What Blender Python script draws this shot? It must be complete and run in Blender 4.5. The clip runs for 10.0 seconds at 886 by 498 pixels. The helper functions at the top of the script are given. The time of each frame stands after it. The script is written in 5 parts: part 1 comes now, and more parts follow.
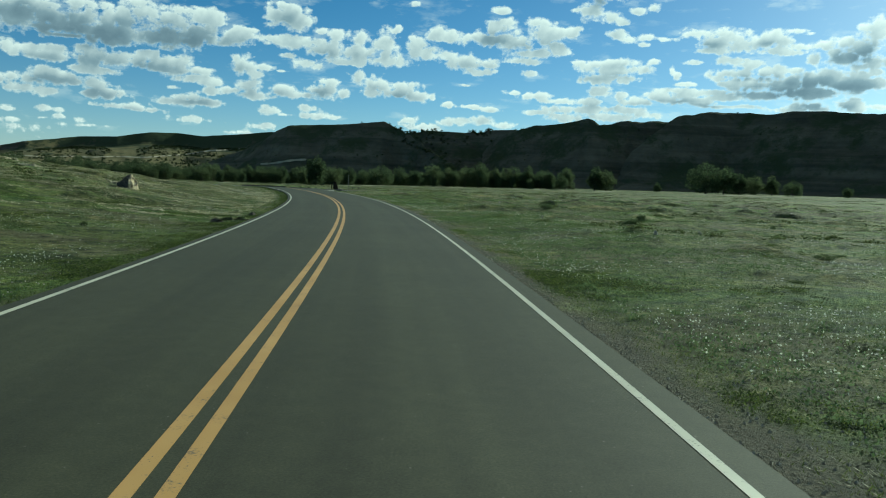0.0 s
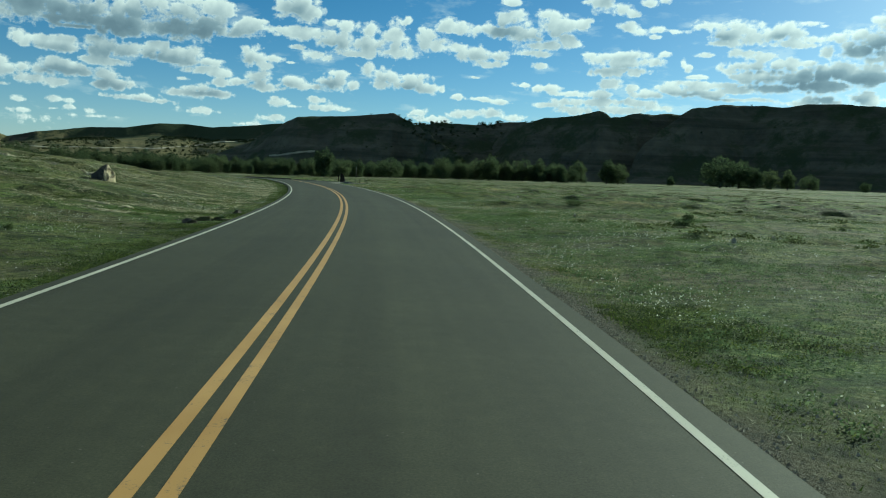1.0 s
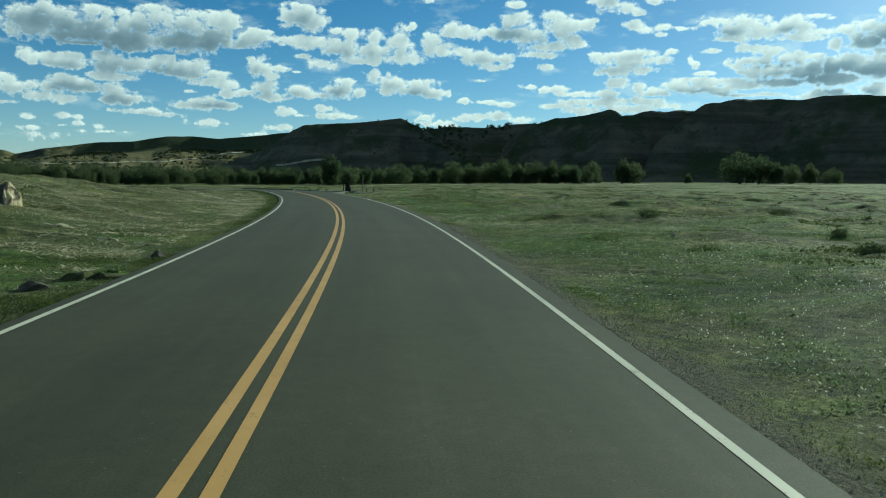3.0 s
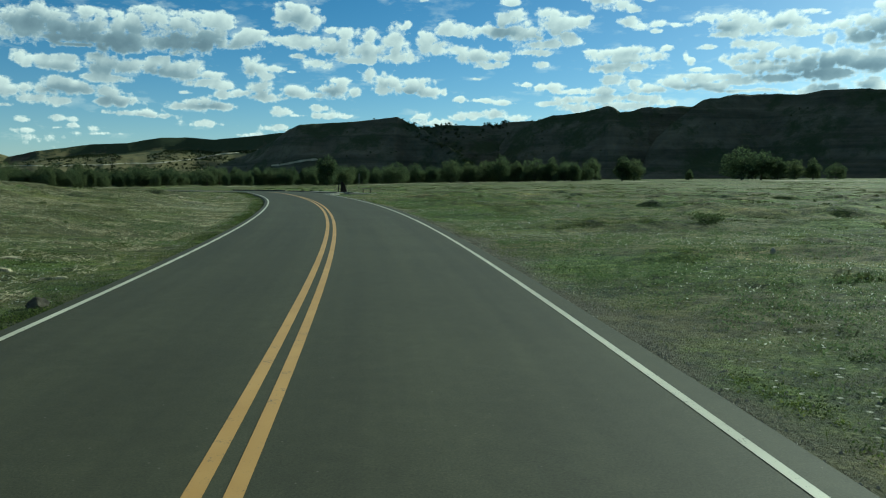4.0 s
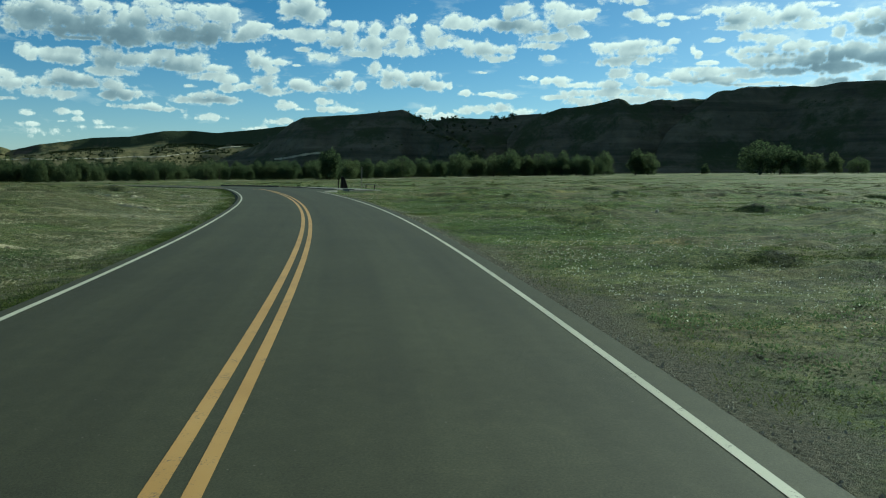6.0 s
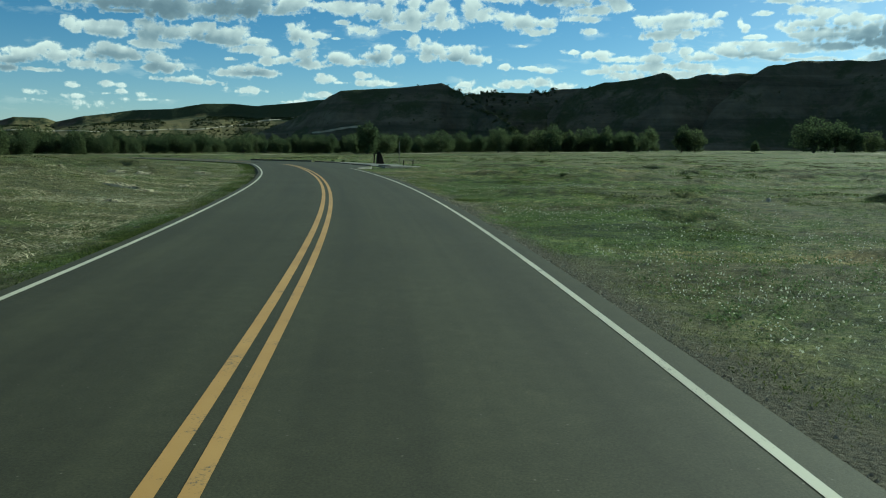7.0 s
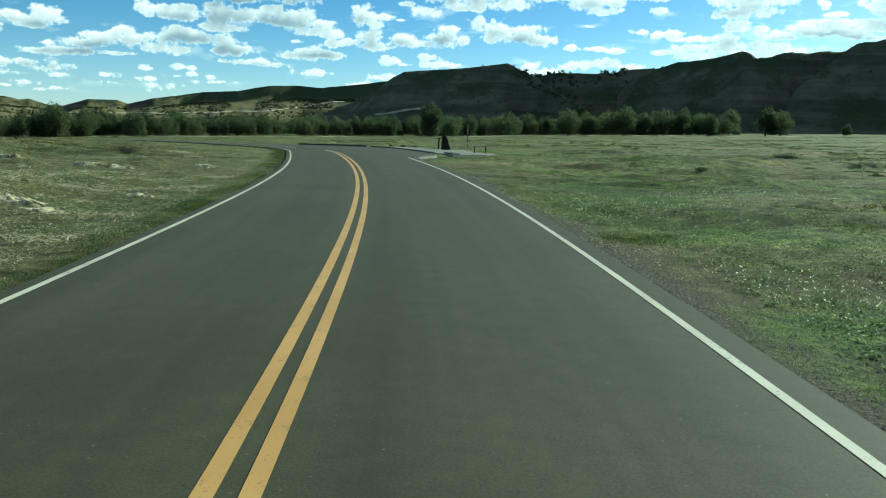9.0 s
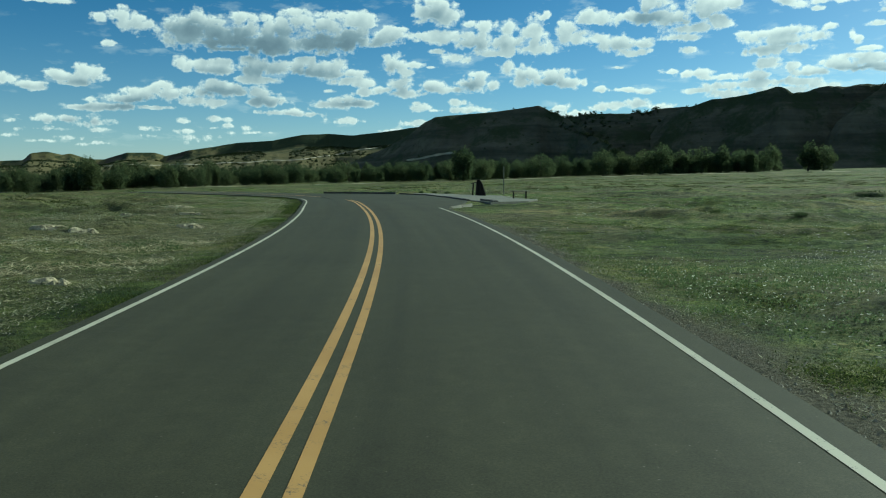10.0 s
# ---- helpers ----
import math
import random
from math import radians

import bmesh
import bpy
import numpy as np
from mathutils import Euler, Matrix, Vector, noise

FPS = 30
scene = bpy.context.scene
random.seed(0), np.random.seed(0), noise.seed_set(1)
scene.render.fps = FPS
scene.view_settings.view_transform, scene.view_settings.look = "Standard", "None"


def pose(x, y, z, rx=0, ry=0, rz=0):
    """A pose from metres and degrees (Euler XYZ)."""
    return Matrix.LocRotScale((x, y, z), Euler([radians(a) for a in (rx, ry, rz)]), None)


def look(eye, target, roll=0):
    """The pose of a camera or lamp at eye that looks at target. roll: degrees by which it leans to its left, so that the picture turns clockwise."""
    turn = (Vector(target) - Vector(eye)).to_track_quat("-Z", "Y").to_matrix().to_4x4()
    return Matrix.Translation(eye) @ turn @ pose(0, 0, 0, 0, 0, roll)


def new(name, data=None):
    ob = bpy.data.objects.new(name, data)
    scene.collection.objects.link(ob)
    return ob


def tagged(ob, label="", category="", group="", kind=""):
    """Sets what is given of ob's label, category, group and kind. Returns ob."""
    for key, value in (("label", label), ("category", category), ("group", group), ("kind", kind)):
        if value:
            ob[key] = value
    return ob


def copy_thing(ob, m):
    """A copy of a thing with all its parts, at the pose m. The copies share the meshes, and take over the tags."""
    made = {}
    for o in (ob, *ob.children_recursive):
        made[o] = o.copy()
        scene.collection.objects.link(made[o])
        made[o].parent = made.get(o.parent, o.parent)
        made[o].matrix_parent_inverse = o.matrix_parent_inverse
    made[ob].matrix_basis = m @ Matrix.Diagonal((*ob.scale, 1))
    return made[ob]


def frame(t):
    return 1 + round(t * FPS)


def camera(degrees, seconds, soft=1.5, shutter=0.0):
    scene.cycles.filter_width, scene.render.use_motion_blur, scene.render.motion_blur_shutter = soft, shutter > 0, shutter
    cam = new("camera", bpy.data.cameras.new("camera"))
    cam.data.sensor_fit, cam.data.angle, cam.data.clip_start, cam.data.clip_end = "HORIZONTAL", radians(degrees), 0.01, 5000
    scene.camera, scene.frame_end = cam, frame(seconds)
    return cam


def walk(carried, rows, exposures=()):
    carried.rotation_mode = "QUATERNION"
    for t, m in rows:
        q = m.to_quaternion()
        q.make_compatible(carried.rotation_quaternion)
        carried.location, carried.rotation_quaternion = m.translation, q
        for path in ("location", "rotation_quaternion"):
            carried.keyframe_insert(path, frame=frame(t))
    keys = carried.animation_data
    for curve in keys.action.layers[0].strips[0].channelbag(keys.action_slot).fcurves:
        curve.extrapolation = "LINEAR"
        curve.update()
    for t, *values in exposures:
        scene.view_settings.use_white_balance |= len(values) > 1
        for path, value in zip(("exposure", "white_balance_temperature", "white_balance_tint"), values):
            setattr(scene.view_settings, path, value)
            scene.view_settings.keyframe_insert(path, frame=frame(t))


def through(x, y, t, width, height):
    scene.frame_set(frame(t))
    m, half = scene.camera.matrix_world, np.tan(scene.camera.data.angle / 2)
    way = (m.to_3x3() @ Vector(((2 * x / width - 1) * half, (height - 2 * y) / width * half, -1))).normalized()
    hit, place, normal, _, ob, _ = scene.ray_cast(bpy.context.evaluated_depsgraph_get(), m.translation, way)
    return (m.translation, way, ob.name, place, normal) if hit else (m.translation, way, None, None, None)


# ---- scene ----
cam = camera(59.94, 10.0, soft=1.1)
PATH = [
    (0, pose(0.00, 0.00, 1.56, 84.93, -2.51, 0.23)),
    (0.5, pose(-0.15, 2.31, 1.55, 84.67, -3.14, 0.22)),
    (1, pose(-0.37, 4.55, 1.56, 84.34, -2.77, 0.90)),
    (1.5, pose(-0.52, 6.76, 1.57, 84.03, -2.34, 0.75)),
    (2, pose(-0.735, 8.93, 1.58, 84.27, -1.87, 0.62)),
    (2.5, pose(-1.005, 11.56, 1.59, 84.69, -1.46, 1.26)),
    (4, pose(-2.012, 19.72, 1.61, 84.57, -0.45, 1.28)),
    (4.5, pose(-2.325, 22.46, 1.61, 84.85, -0.87, 0.52)),
    (5, pose(-2.59, 25.05, 1.60, 84.64, -1.01, 0.60)),
    (5.5, pose(-2.87, 27.93, 1.60, 84.34, -0.66, 1.23)),
    (7, pose(-3.92, 36.51, 1.60, 82.24, -1.00, 4.47)),
    (7.5, pose(-4.37, 39.52, 1.62, 80.62, -0.54, 7.64)),
    (8, pose(-4.94, 42.36, 1.62, 80.48, -0.68, 7.75)),
    (8.5, pose(-5.42, 45.24, 1.60, 79.82, -0.48, 6.74)),
    (9, pose(-5.96, 47.88, 1.60, 80.86, -1.10, 9.13)),
    (9.5, pose(-6.51, 50.77, 1.595, 83.22, -0.25, 11.96)),
    (10, pose(-7.05, 53.45, 1.605, 84.08, 0.38, 11.48)),
]
walk(cam, PATH, exposures=[(0.0, -0.04, 5950, -24), (5.5, -0.04, 5950, -24), (7.0, -0.06, 5950, -24), (7.5, 0.44, 5950, -24), (8.5, 0.53, 5950, -24), (9.2, 0.48, 5950, -24), (9.6, 0.32, 5950, -24), (10.0, -0.02, 5950, -24)])

# ---- sky, sun ----
SUN_AZ, SUN_EL = 43.0, 24.0
world = bpy.data.worlds.new("world")
scene.world = world
world.use_nodes = True
wn = world.node_tree
sky = wn.nodes.new("ShaderNodeTexSky")
sky.sky_type = "NISHITA"
sky.sun_disc = False
sky.sun_elevation = radians(SUN_EL)
sky.sun_rotation = radians(SUN_AZ)
sky.dust_density = 1.5
sky.ozone_density = 4.5
sky.air_density = 0.8
sky.altitude = 1400
wn.nodes["Background"].inputs["Strength"].default_value = 0.09
sat = wn.nodes.new("ShaderNodeHueSaturation")
sat.inputs["Saturation"].default_value = 1.2
sat.inputs["Hue"].default_value = 0.497
wn.links.new(sky.outputs[0], sat.inputs["Color"])
# broken cloud over the rest of the sky
way = wn.nodes.new("ShaderNodeTexCoord").outputs["Generated"]
fleece = wn.nodes.new("ShaderNodeTexNoise")
fleece.inputs["Scale"].default_value, fleece.inputs["Detail"].default_value = 5.0, 5.0
wn.links.new(way, fleece.inputs["Vector"])
cover = wn.nodes.new("ShaderNodeMapRange")
cover.inputs["From Min"].default_value, cover.inputs["From Max"].default_value = 0.46, 0.58
wn.links.new(fleece.outputs["Fac"], cover.inputs["Value"])
up = wn.nodes.new("ShaderNodeSeparateXYZ")
wn.links.new(way, up.inputs[0])
above = wn.nodes.new("ShaderNodeMapRange")
above.inputs["From Min"].default_value, above.inputs["From Max"].default_value = 0.30, 0.40
wn.links.new(up.outputs["Z"], above.inputs["Value"])
both = wn.nodes.new("ShaderNodeMath")
both.operation = "MULTIPLY"
wn.links.new(cover.outputs[0], both.inputs[0])
wn.links.new(above.outputs[0], both.inputs[1])
veil = wn.nodes.new("ShaderNodeMix")
veil.data_type = "RGBA"
wn.links.new(both.outputs[0], veil.inputs["Factor"])
wn.links.new(sat.outputs[0], veil.inputs["A"])
veil.inputs["B"].default_value = (4.6, 4.4, 4.3, 1)
wn.links.new(veil.outputs["Result"], wn.nodes["Background"].inputs["Color"])
sun_data = bpy.data.lights.new("sun", "SUN")
sun_data.energy, sun_data.angle, sun_data.color = 4.8, radians(0.5), (1.0, 0.95, 0.86)
sun = new("sun", sun_data)
s_dir = Vector((math.sin(radians(SUN_AZ)) * math.cos(radians(SUN_EL)), math.cos(radians(SUN_AZ)) * math.cos(radians(SUN_EL)), math.sin(radians(SUN_EL))))
sun.matrix_world = look(s_dir * 900, (0, 0, 0))


# ---- materials ----
def nodes_of(name):
    m = bpy.data.materials.new(name)
    m.use_nodes = True
    nt = m.node_tree
    return m, nt, nt.nodes["Principled BSDF"]


def tex(nt, kind, scale, detail=4.0, rough=0.6, vec=None, stretch=None):
    """A noise or voronoi node on object coordinates."""
    n = nt.nodes.new(kind)
    n.inputs["Scale"].default_value = scale
    if kind == "ShaderNodeTexNoise":
        n.inputs["Detail"].default_value, n.inputs["Roughness"].default_value = detail, rough
    if vec is None:
        vec = nt.nodes.new("ShaderNodeTexCoord").outputs["Object"]
    if stretch:
        mp = nt.nodes.new("ShaderNodeMapping")
        mp.inputs["Scale"].default_value = stretch
        nt.links.new(vec, mp.inputs["Vector"])
        vec = mp.outputs["Vector"]
    nt.links.new(vec, n.inputs["Vector"])
    return n


def ramp(nt, value, stops):
    r = nt.nodes.new("ShaderNodeValToRGB")
    while len(r.color_ramp.elements) < len(stops):
        r.color_ramp.elements.new(0.5)
    for e, (p, c) in zip(r.color_ramp.elements, stops):
        e.position, e.color = p, (*c, 1) if len(c) == 3 else c
    nt.links.new(value, r.inputs["Fac"])
    return r.outputs["Color"]


def mix(nt, fac, a, b, blend="MIX"):
    m = nt.nodes.new("ShaderNodeMix")
    m.data_type, m.blend_type = "RGBA", blend
    for sock, v in ((m.inputs["Factor"], fac), (m.inputs["A"], a), (m.inputs["B"], b)):
        if isinstance(v, (int, float)):
            sock.default_value = v
        elif isinstance(v, tuple):
            sock.default_value = (*v, 1)
        else:
            nt.links.new(v, sock)
    return m.outputs["Result"]


def bump(nt, bsdf, height, strength, distance):
    b = nt.nodes.new("ShaderNodeBump")
    b.inputs["Strength"].default_value, b.inputs["Distance"].default_value = strength, distance
    nt.links.new(height, b.inputs["Height"])
    nt.links.new(b.outputs["Normal"], bsdf.inputs["Normal"])


def simple(name, dark, light, scale, rough=0.8, big=None, bump_d=0.01, metal=0.0, stretch=None):
    """Two tones over fine noise, with a broader stain over it."""
    m, nt, b = nodes_of(name)
    n = tex(nt, "ShaderNodeTexNoise", scale, stretch=stretch)
    col = ramp(nt, n.outputs["Fac"], [(0.3, dark), (0.7, light)])
    n2 = tex(nt, "ShaderNodeTexNoise", big or scale / 7, 3)
    st = ramp(nt, n2.outputs["Fac"], [(0.3, (0.7, 0.7, 0.7)), (0.7, (1.15, 1.15, 1.15))])
    nt.links.new(mix(nt, 1.0, col, st, "MULTIPLY"), b.inputs["Base Color"])
    b.inputs["Roughness"].default_value, b.inputs["Metallic"].default_value = rough, metal
    bump(nt, b, n.outputs["Fac"], 0.5, bump_d)
    return m


def asphalt_material():
    m, nt, b = nodes_of("asphalt")
    uv = nt.nodes.new("ShaderNodeUVMap").outputs["UV"]
    fine = tex(nt, "ShaderNodeTexNoise", 60, 3, 0.7)
    grit = tex(nt, "ShaderNodeTexVoronoi", 45)
    stain = tex(nt, "ShaderNodeTexNoise", 0.35, 5, 0.6)
    streak = tex(nt, "ShaderNodeTexNoise", 1.0, 4, 0.55, vec=uv, stretch=(2.6, 0.05, 1))
    base = ramp(nt, fine.outputs["Fac"], [(0.3, (0.034, 0.034, 0.0205)), (0.72, (0.068, 0.067, 0.040))])
    spots = ramp(nt, grit.outputs["Distance"], [(0.0, (1.5, 1.45, 1.35)), (0.22, (1, 1, 1)), (1, (0.92, 0.92, 0.92))])
    c = mix(nt, 1.0, base, spots, "MULTIPLY")
    c = mix(nt, 1.0, c, ramp(nt, stain.outputs["Fac"], [(0.3, (0.86, 0.86, 0.86)), (0.7, (1.1, 1.1, 1.08))]), "MULTIPLY")
    c = mix(nt, 1.0, c, ramp(nt, streak.outputs["Fac"], [(0.3, (0.84, 0.84, 0.84)), (0.7, (1.17, 1.17, 1.15))]), "MULTIPLY")
    blot = tex(nt, "ShaderNodeTexNoise", 4.5, 6, 0.72)
    c = mix(nt, 1.0, c, ramp(nt, blot.outputs["Fac"], [(0.32, (0.84, 0.84, 0.84)), (0.55, (1, 1, 1)), (0.72, (1.18, 1.17, 1.14))]), "MULTIPLY")
    chips = tex(nt, "ShaderNodeTexVoronoi", 7.0)
    c = mix(nt, ramp(nt, chips.outputs["Distance"], [(0.035, (0.7, 0.7, 0.7)), (0.06, (0, 0, 0))]), c, (0.16, 0.15, 0.12))
    # a broad paler band worn along each lane
    across = nt.nodes.new("ShaderNodeSeparateXYZ")
    nt.links.new(uv, across.inputs[0])
    wave = nt.nodes.new("ShaderNodeMath")
    wave.operation = "SINE"
    pitch = nt.nodes.new("ShaderNodeMath")
    pitch.operation = "MULTIPLY_ADD"
    pitch.inputs[1].default_value, pitch.inputs[2].default_value = 3.6, 2.2
    nt.links.new(across.outputs["X"], pitch.inputs[0])
    nt.links.new(pitch.outputs[0], wave.inputs[0])
    lift = nt.nodes.new("ShaderNodeMath")
    lift.operation = "MULTIPLY_ADD"
    lift.inputs[1].default_value, lift.inputs[2].default_value = 0.5, 0.5
    nt.links.new(wave.outputs[0], lift.inputs[0])
    c = mix(nt, 1.0, c, ramp(nt, lift.outputs[0], [(0.0, (0.94, 0.94, 0.94)), (1.0, (1.07, 1.07, 1.06))]), "MULTIPLY")
    nt.links.new(c, b.inputs["Base Color"])
    b.inputs["Roughness"].default_value = 0.76
    b.inputs["Specular IOR Level"].default_value = 0.22
    grain = tex(nt, "ShaderNodeTexNoise", 170, 3, 0.7)
    bump(nt, b, grain.outputs["Fac"], 0.5, 0.003)
    return m


def paint_material(name, dark, light):
    """Worn road paint, with the asphalt showing through pits and chips."""
    m, nt, b = nodes_of(name)
    fine = tex(nt, "ShaderNodeTexNoise", 45, 4, 0.75)
    wear = tex(nt, "ShaderNodeTexNoise", 3.5, 5, 0.7)
    tone = tex(nt, "ShaderNodeTexNoise", 0.8, 3)
    paint = ramp(nt, tone.outputs["Fac"], [(0.3, dark), (0.7, light)])
    add = nt.nodes.new("ShaderNodeMath")
    add.operation = "MULTIPLY"
    nt.links.new(fine.outputs["Fac"], add.inputs[0])
    nt.links.new(wear.outputs["Fac"], add.inputs[1])
    chip = ramp(nt, add.outputs[0], [(0.13, (1, 1, 1)), (0.19, (0, 0, 0))])
    nt.links.new(mix(nt, chip, paint, (0.08, 0.075, 0.065)), b.inputs["Base Color"])
    b.inputs["Roughness"].default_value = 0.6
    bump(nt, b, fine.outputs["Fac"], 0.4, 0.003)
    return m


def ground_material():
    """Short grass, bare tan soil and dry litter."""
    m, nt, b = nodes_of("prairie")
    blade = tex(nt, "ShaderNodeTexNoise", 14, 6, 0.75)
    tuft = tex(nt, "ShaderNodeTexNoise", 2.6, 8, 0.78)
    patch = tex(nt, "ShaderNodeTexNoise", 0.16, 6, 0.68)
    wide = tex(nt, "ShaderNodeTexNoise", 0.02, 4, 0.55)
    green = ramp(nt, blade.outputs["Fac"], [(0.32, (0.018, 0.032, 0.007)), (0.5, (0.066, 0.106, 0.026)), (0.68, (0.19, 0.22, 0.085))])
    dry = ramp(nt, blade.outputs["Fac"], [(0.32, (0.045, 0.040, 0.020)), (0.52, (0.135, 0.118, 0.064)), (0.7, (0.31, 0.275, 0.165))])
    mask = ramp(nt, patch.outputs["Fac"], [(0.45, (0, 0, 0)), (0.66, (1, 1, 1))])
    c = mix(nt, mask, green, dry)
    c = mix(nt, 1.0, c, ramp(nt, tuft.outputs["Fac"], [(0.3, (0.38, 0.44, 0.4)), (0.5, (1, 1, 1)), (0.72, (1.75, 1.6, 1.4))]), "MULTIPLY")
    c = mix(nt, 1.0, c, ramp(nt, wide.outputs["Fac"], [(0.35, (0.75, 0.84, 0.74)), (0.65, (1.2, 1.12, 1.0))]), "MULTIPLY")
    # dark mats of creeping plants, and bare brown soil
    mat = tex(nt, "ShaderNodeTexNoise", 0.75, 7, 0.72)
    c = mix(nt, ramp(nt, mat.outputs["Fac"], [(0.53, (0, 0, 0)), (0.62, (0.85, 0.85, 0.85))]), c, ramp(nt, blade.outputs["Fac"], [(0.35, (0.014, 0.020, 0.008)), (0.65, (0.065, 0.075, 0.028))]))
    soil = tex(nt, "ShaderNodeTexNoise", 0.42, 7, 0.7)
    c = mix(nt, ramp(nt, soil.outputs["Fac"], [(0.29, (0.65, 0.65, 0.65)), (0.37, (0, 0, 0))]), c, ramp(nt, blade.outputs["Fac"], [(0.35, (0.055, 0.047, 0.026)), (0.65, (0.16, 0.14, 0.08))]))
    clump = tex(nt, "ShaderNodeTexNoise", 1.0, 6, 0.7, stretch=(0.10, 0.3, 1))
    c = mix(nt, 1.0, c, ramp(nt, clump.outputs["Fac"], [(0.36, (1.45, 1.38, 1.25)), (0.47, (1, 1, 1)), (0.54, (0.85, 0.88, 0.84)), (0.61, (0.35, 0.40, 0.33))]), "MULTIPLY")
    worn = tex(nt, "ShaderNodeTexNoise", 0.11, 7, 0.7, stretch=(0.6, 1.5, 1))
    c = mix(nt, ramp(nt, worn.outputs["Fac"], [(0.45, (0, 0, 0)), (0.57, (0.8, 0.8, 0.8))]), c, ramp(nt, tuft.outputs["Fac"], [(0.34, (0.022, 0.022, 0.010)), (0.5, (0.078, 0.074, 0.038)), (0.68, (0.17, 0.155, 0.09))]))
    # tussock shading put into the colour: shadowed hearts dark, sunlit tops lighter
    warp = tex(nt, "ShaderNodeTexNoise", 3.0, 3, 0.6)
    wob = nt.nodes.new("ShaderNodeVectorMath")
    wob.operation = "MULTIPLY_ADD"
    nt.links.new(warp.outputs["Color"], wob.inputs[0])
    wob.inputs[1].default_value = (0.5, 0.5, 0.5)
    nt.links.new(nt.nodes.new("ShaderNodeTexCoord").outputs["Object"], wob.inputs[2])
    tuss_shade = tex(nt, "ShaderNodeTexVoronoi", 2.3, vec=wob.outputs[0])
    c = mix(nt, 1.0, c, ramp(nt, tuss_shade.outputs["Distance"], [(0.10, (0.45, 0.5, 0.45)), (0.28, (1.05, 1.06, 1.05)), (0.6, (1.5, 1.45, 1.35))]), "MULTIPLY")
    # pale seed heads and straw ends
    dots = tex(nt, "ShaderNodeTexVoronoi", 5.5)
    drift = tex(nt, "ShaderNodeTexNoise", 0.3, 4, 0.65)
    speck = mix(nt, 1.0, ramp(nt, dots.outputs["Distance"], [(0.10, (1, 1, 1)), (0.17, (0, 0, 0))]), ramp(nt, drift.outputs["Fac"], [(0.52, (0, 0, 0)), (0.62, (1, 1, 1))]), "MULTIPLY")
    c = mix(nt, speck, c, (0.62, 0.60, 0.50))
    arid = nt.nodes.new("ShaderNodeAttribute")
    arid.attribute_name = "dryness"
    straw = ramp(nt, blade.outputs["Fac"], [(0.34, (0.032, 0.034, 0.013)), (0.5, (0.115, 0.115, 0.050)), (0.66, (0.32, 0.30, 0.17))])
    straw = mix(nt, 1.0, straw, ramp(nt, tuft.outputs["Fac"], [(0.34, (0.30, 0.36, 0.29)), (0.5, (1, 1, 1)), (0.68, (1.8, 1.7, 1.5))]), "MULTIPLY")
    c = mix(nt, arid.outputs["Fac"], c, straw)
    at = nt.nodes.new("ShaderNodeAttribute")
    at.attribute_name = "gravel"
    stone = tex(nt, "ShaderNodeTexVoronoi", 24)
    gravel = ramp(nt, stone.outputs["Distance"], [(0.0, (0.16, 0.145, 0.10)), (0.5, (0.095, 0.086, 0.056)), (0.9, (0.043, 0.04, 0.026))])
    c = mix(nt, at.outputs["Fac"], c, gravel)
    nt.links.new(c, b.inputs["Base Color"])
    b.inputs["Roughness"].default_value = 0.9
    b.inputs["Specular IOR Level"].default_value = 0.15
    hsum = nt.nodes.new("ShaderNodeMath")
    nt.links.new(blade.outputs["Fac"], hsum.inputs[0])
    nt.links.new(tuft.outputs["Fac"], hsum.inputs[1])
    bump(nt, b, hsum.outputs[0], 0.9, 0.12)
    return m


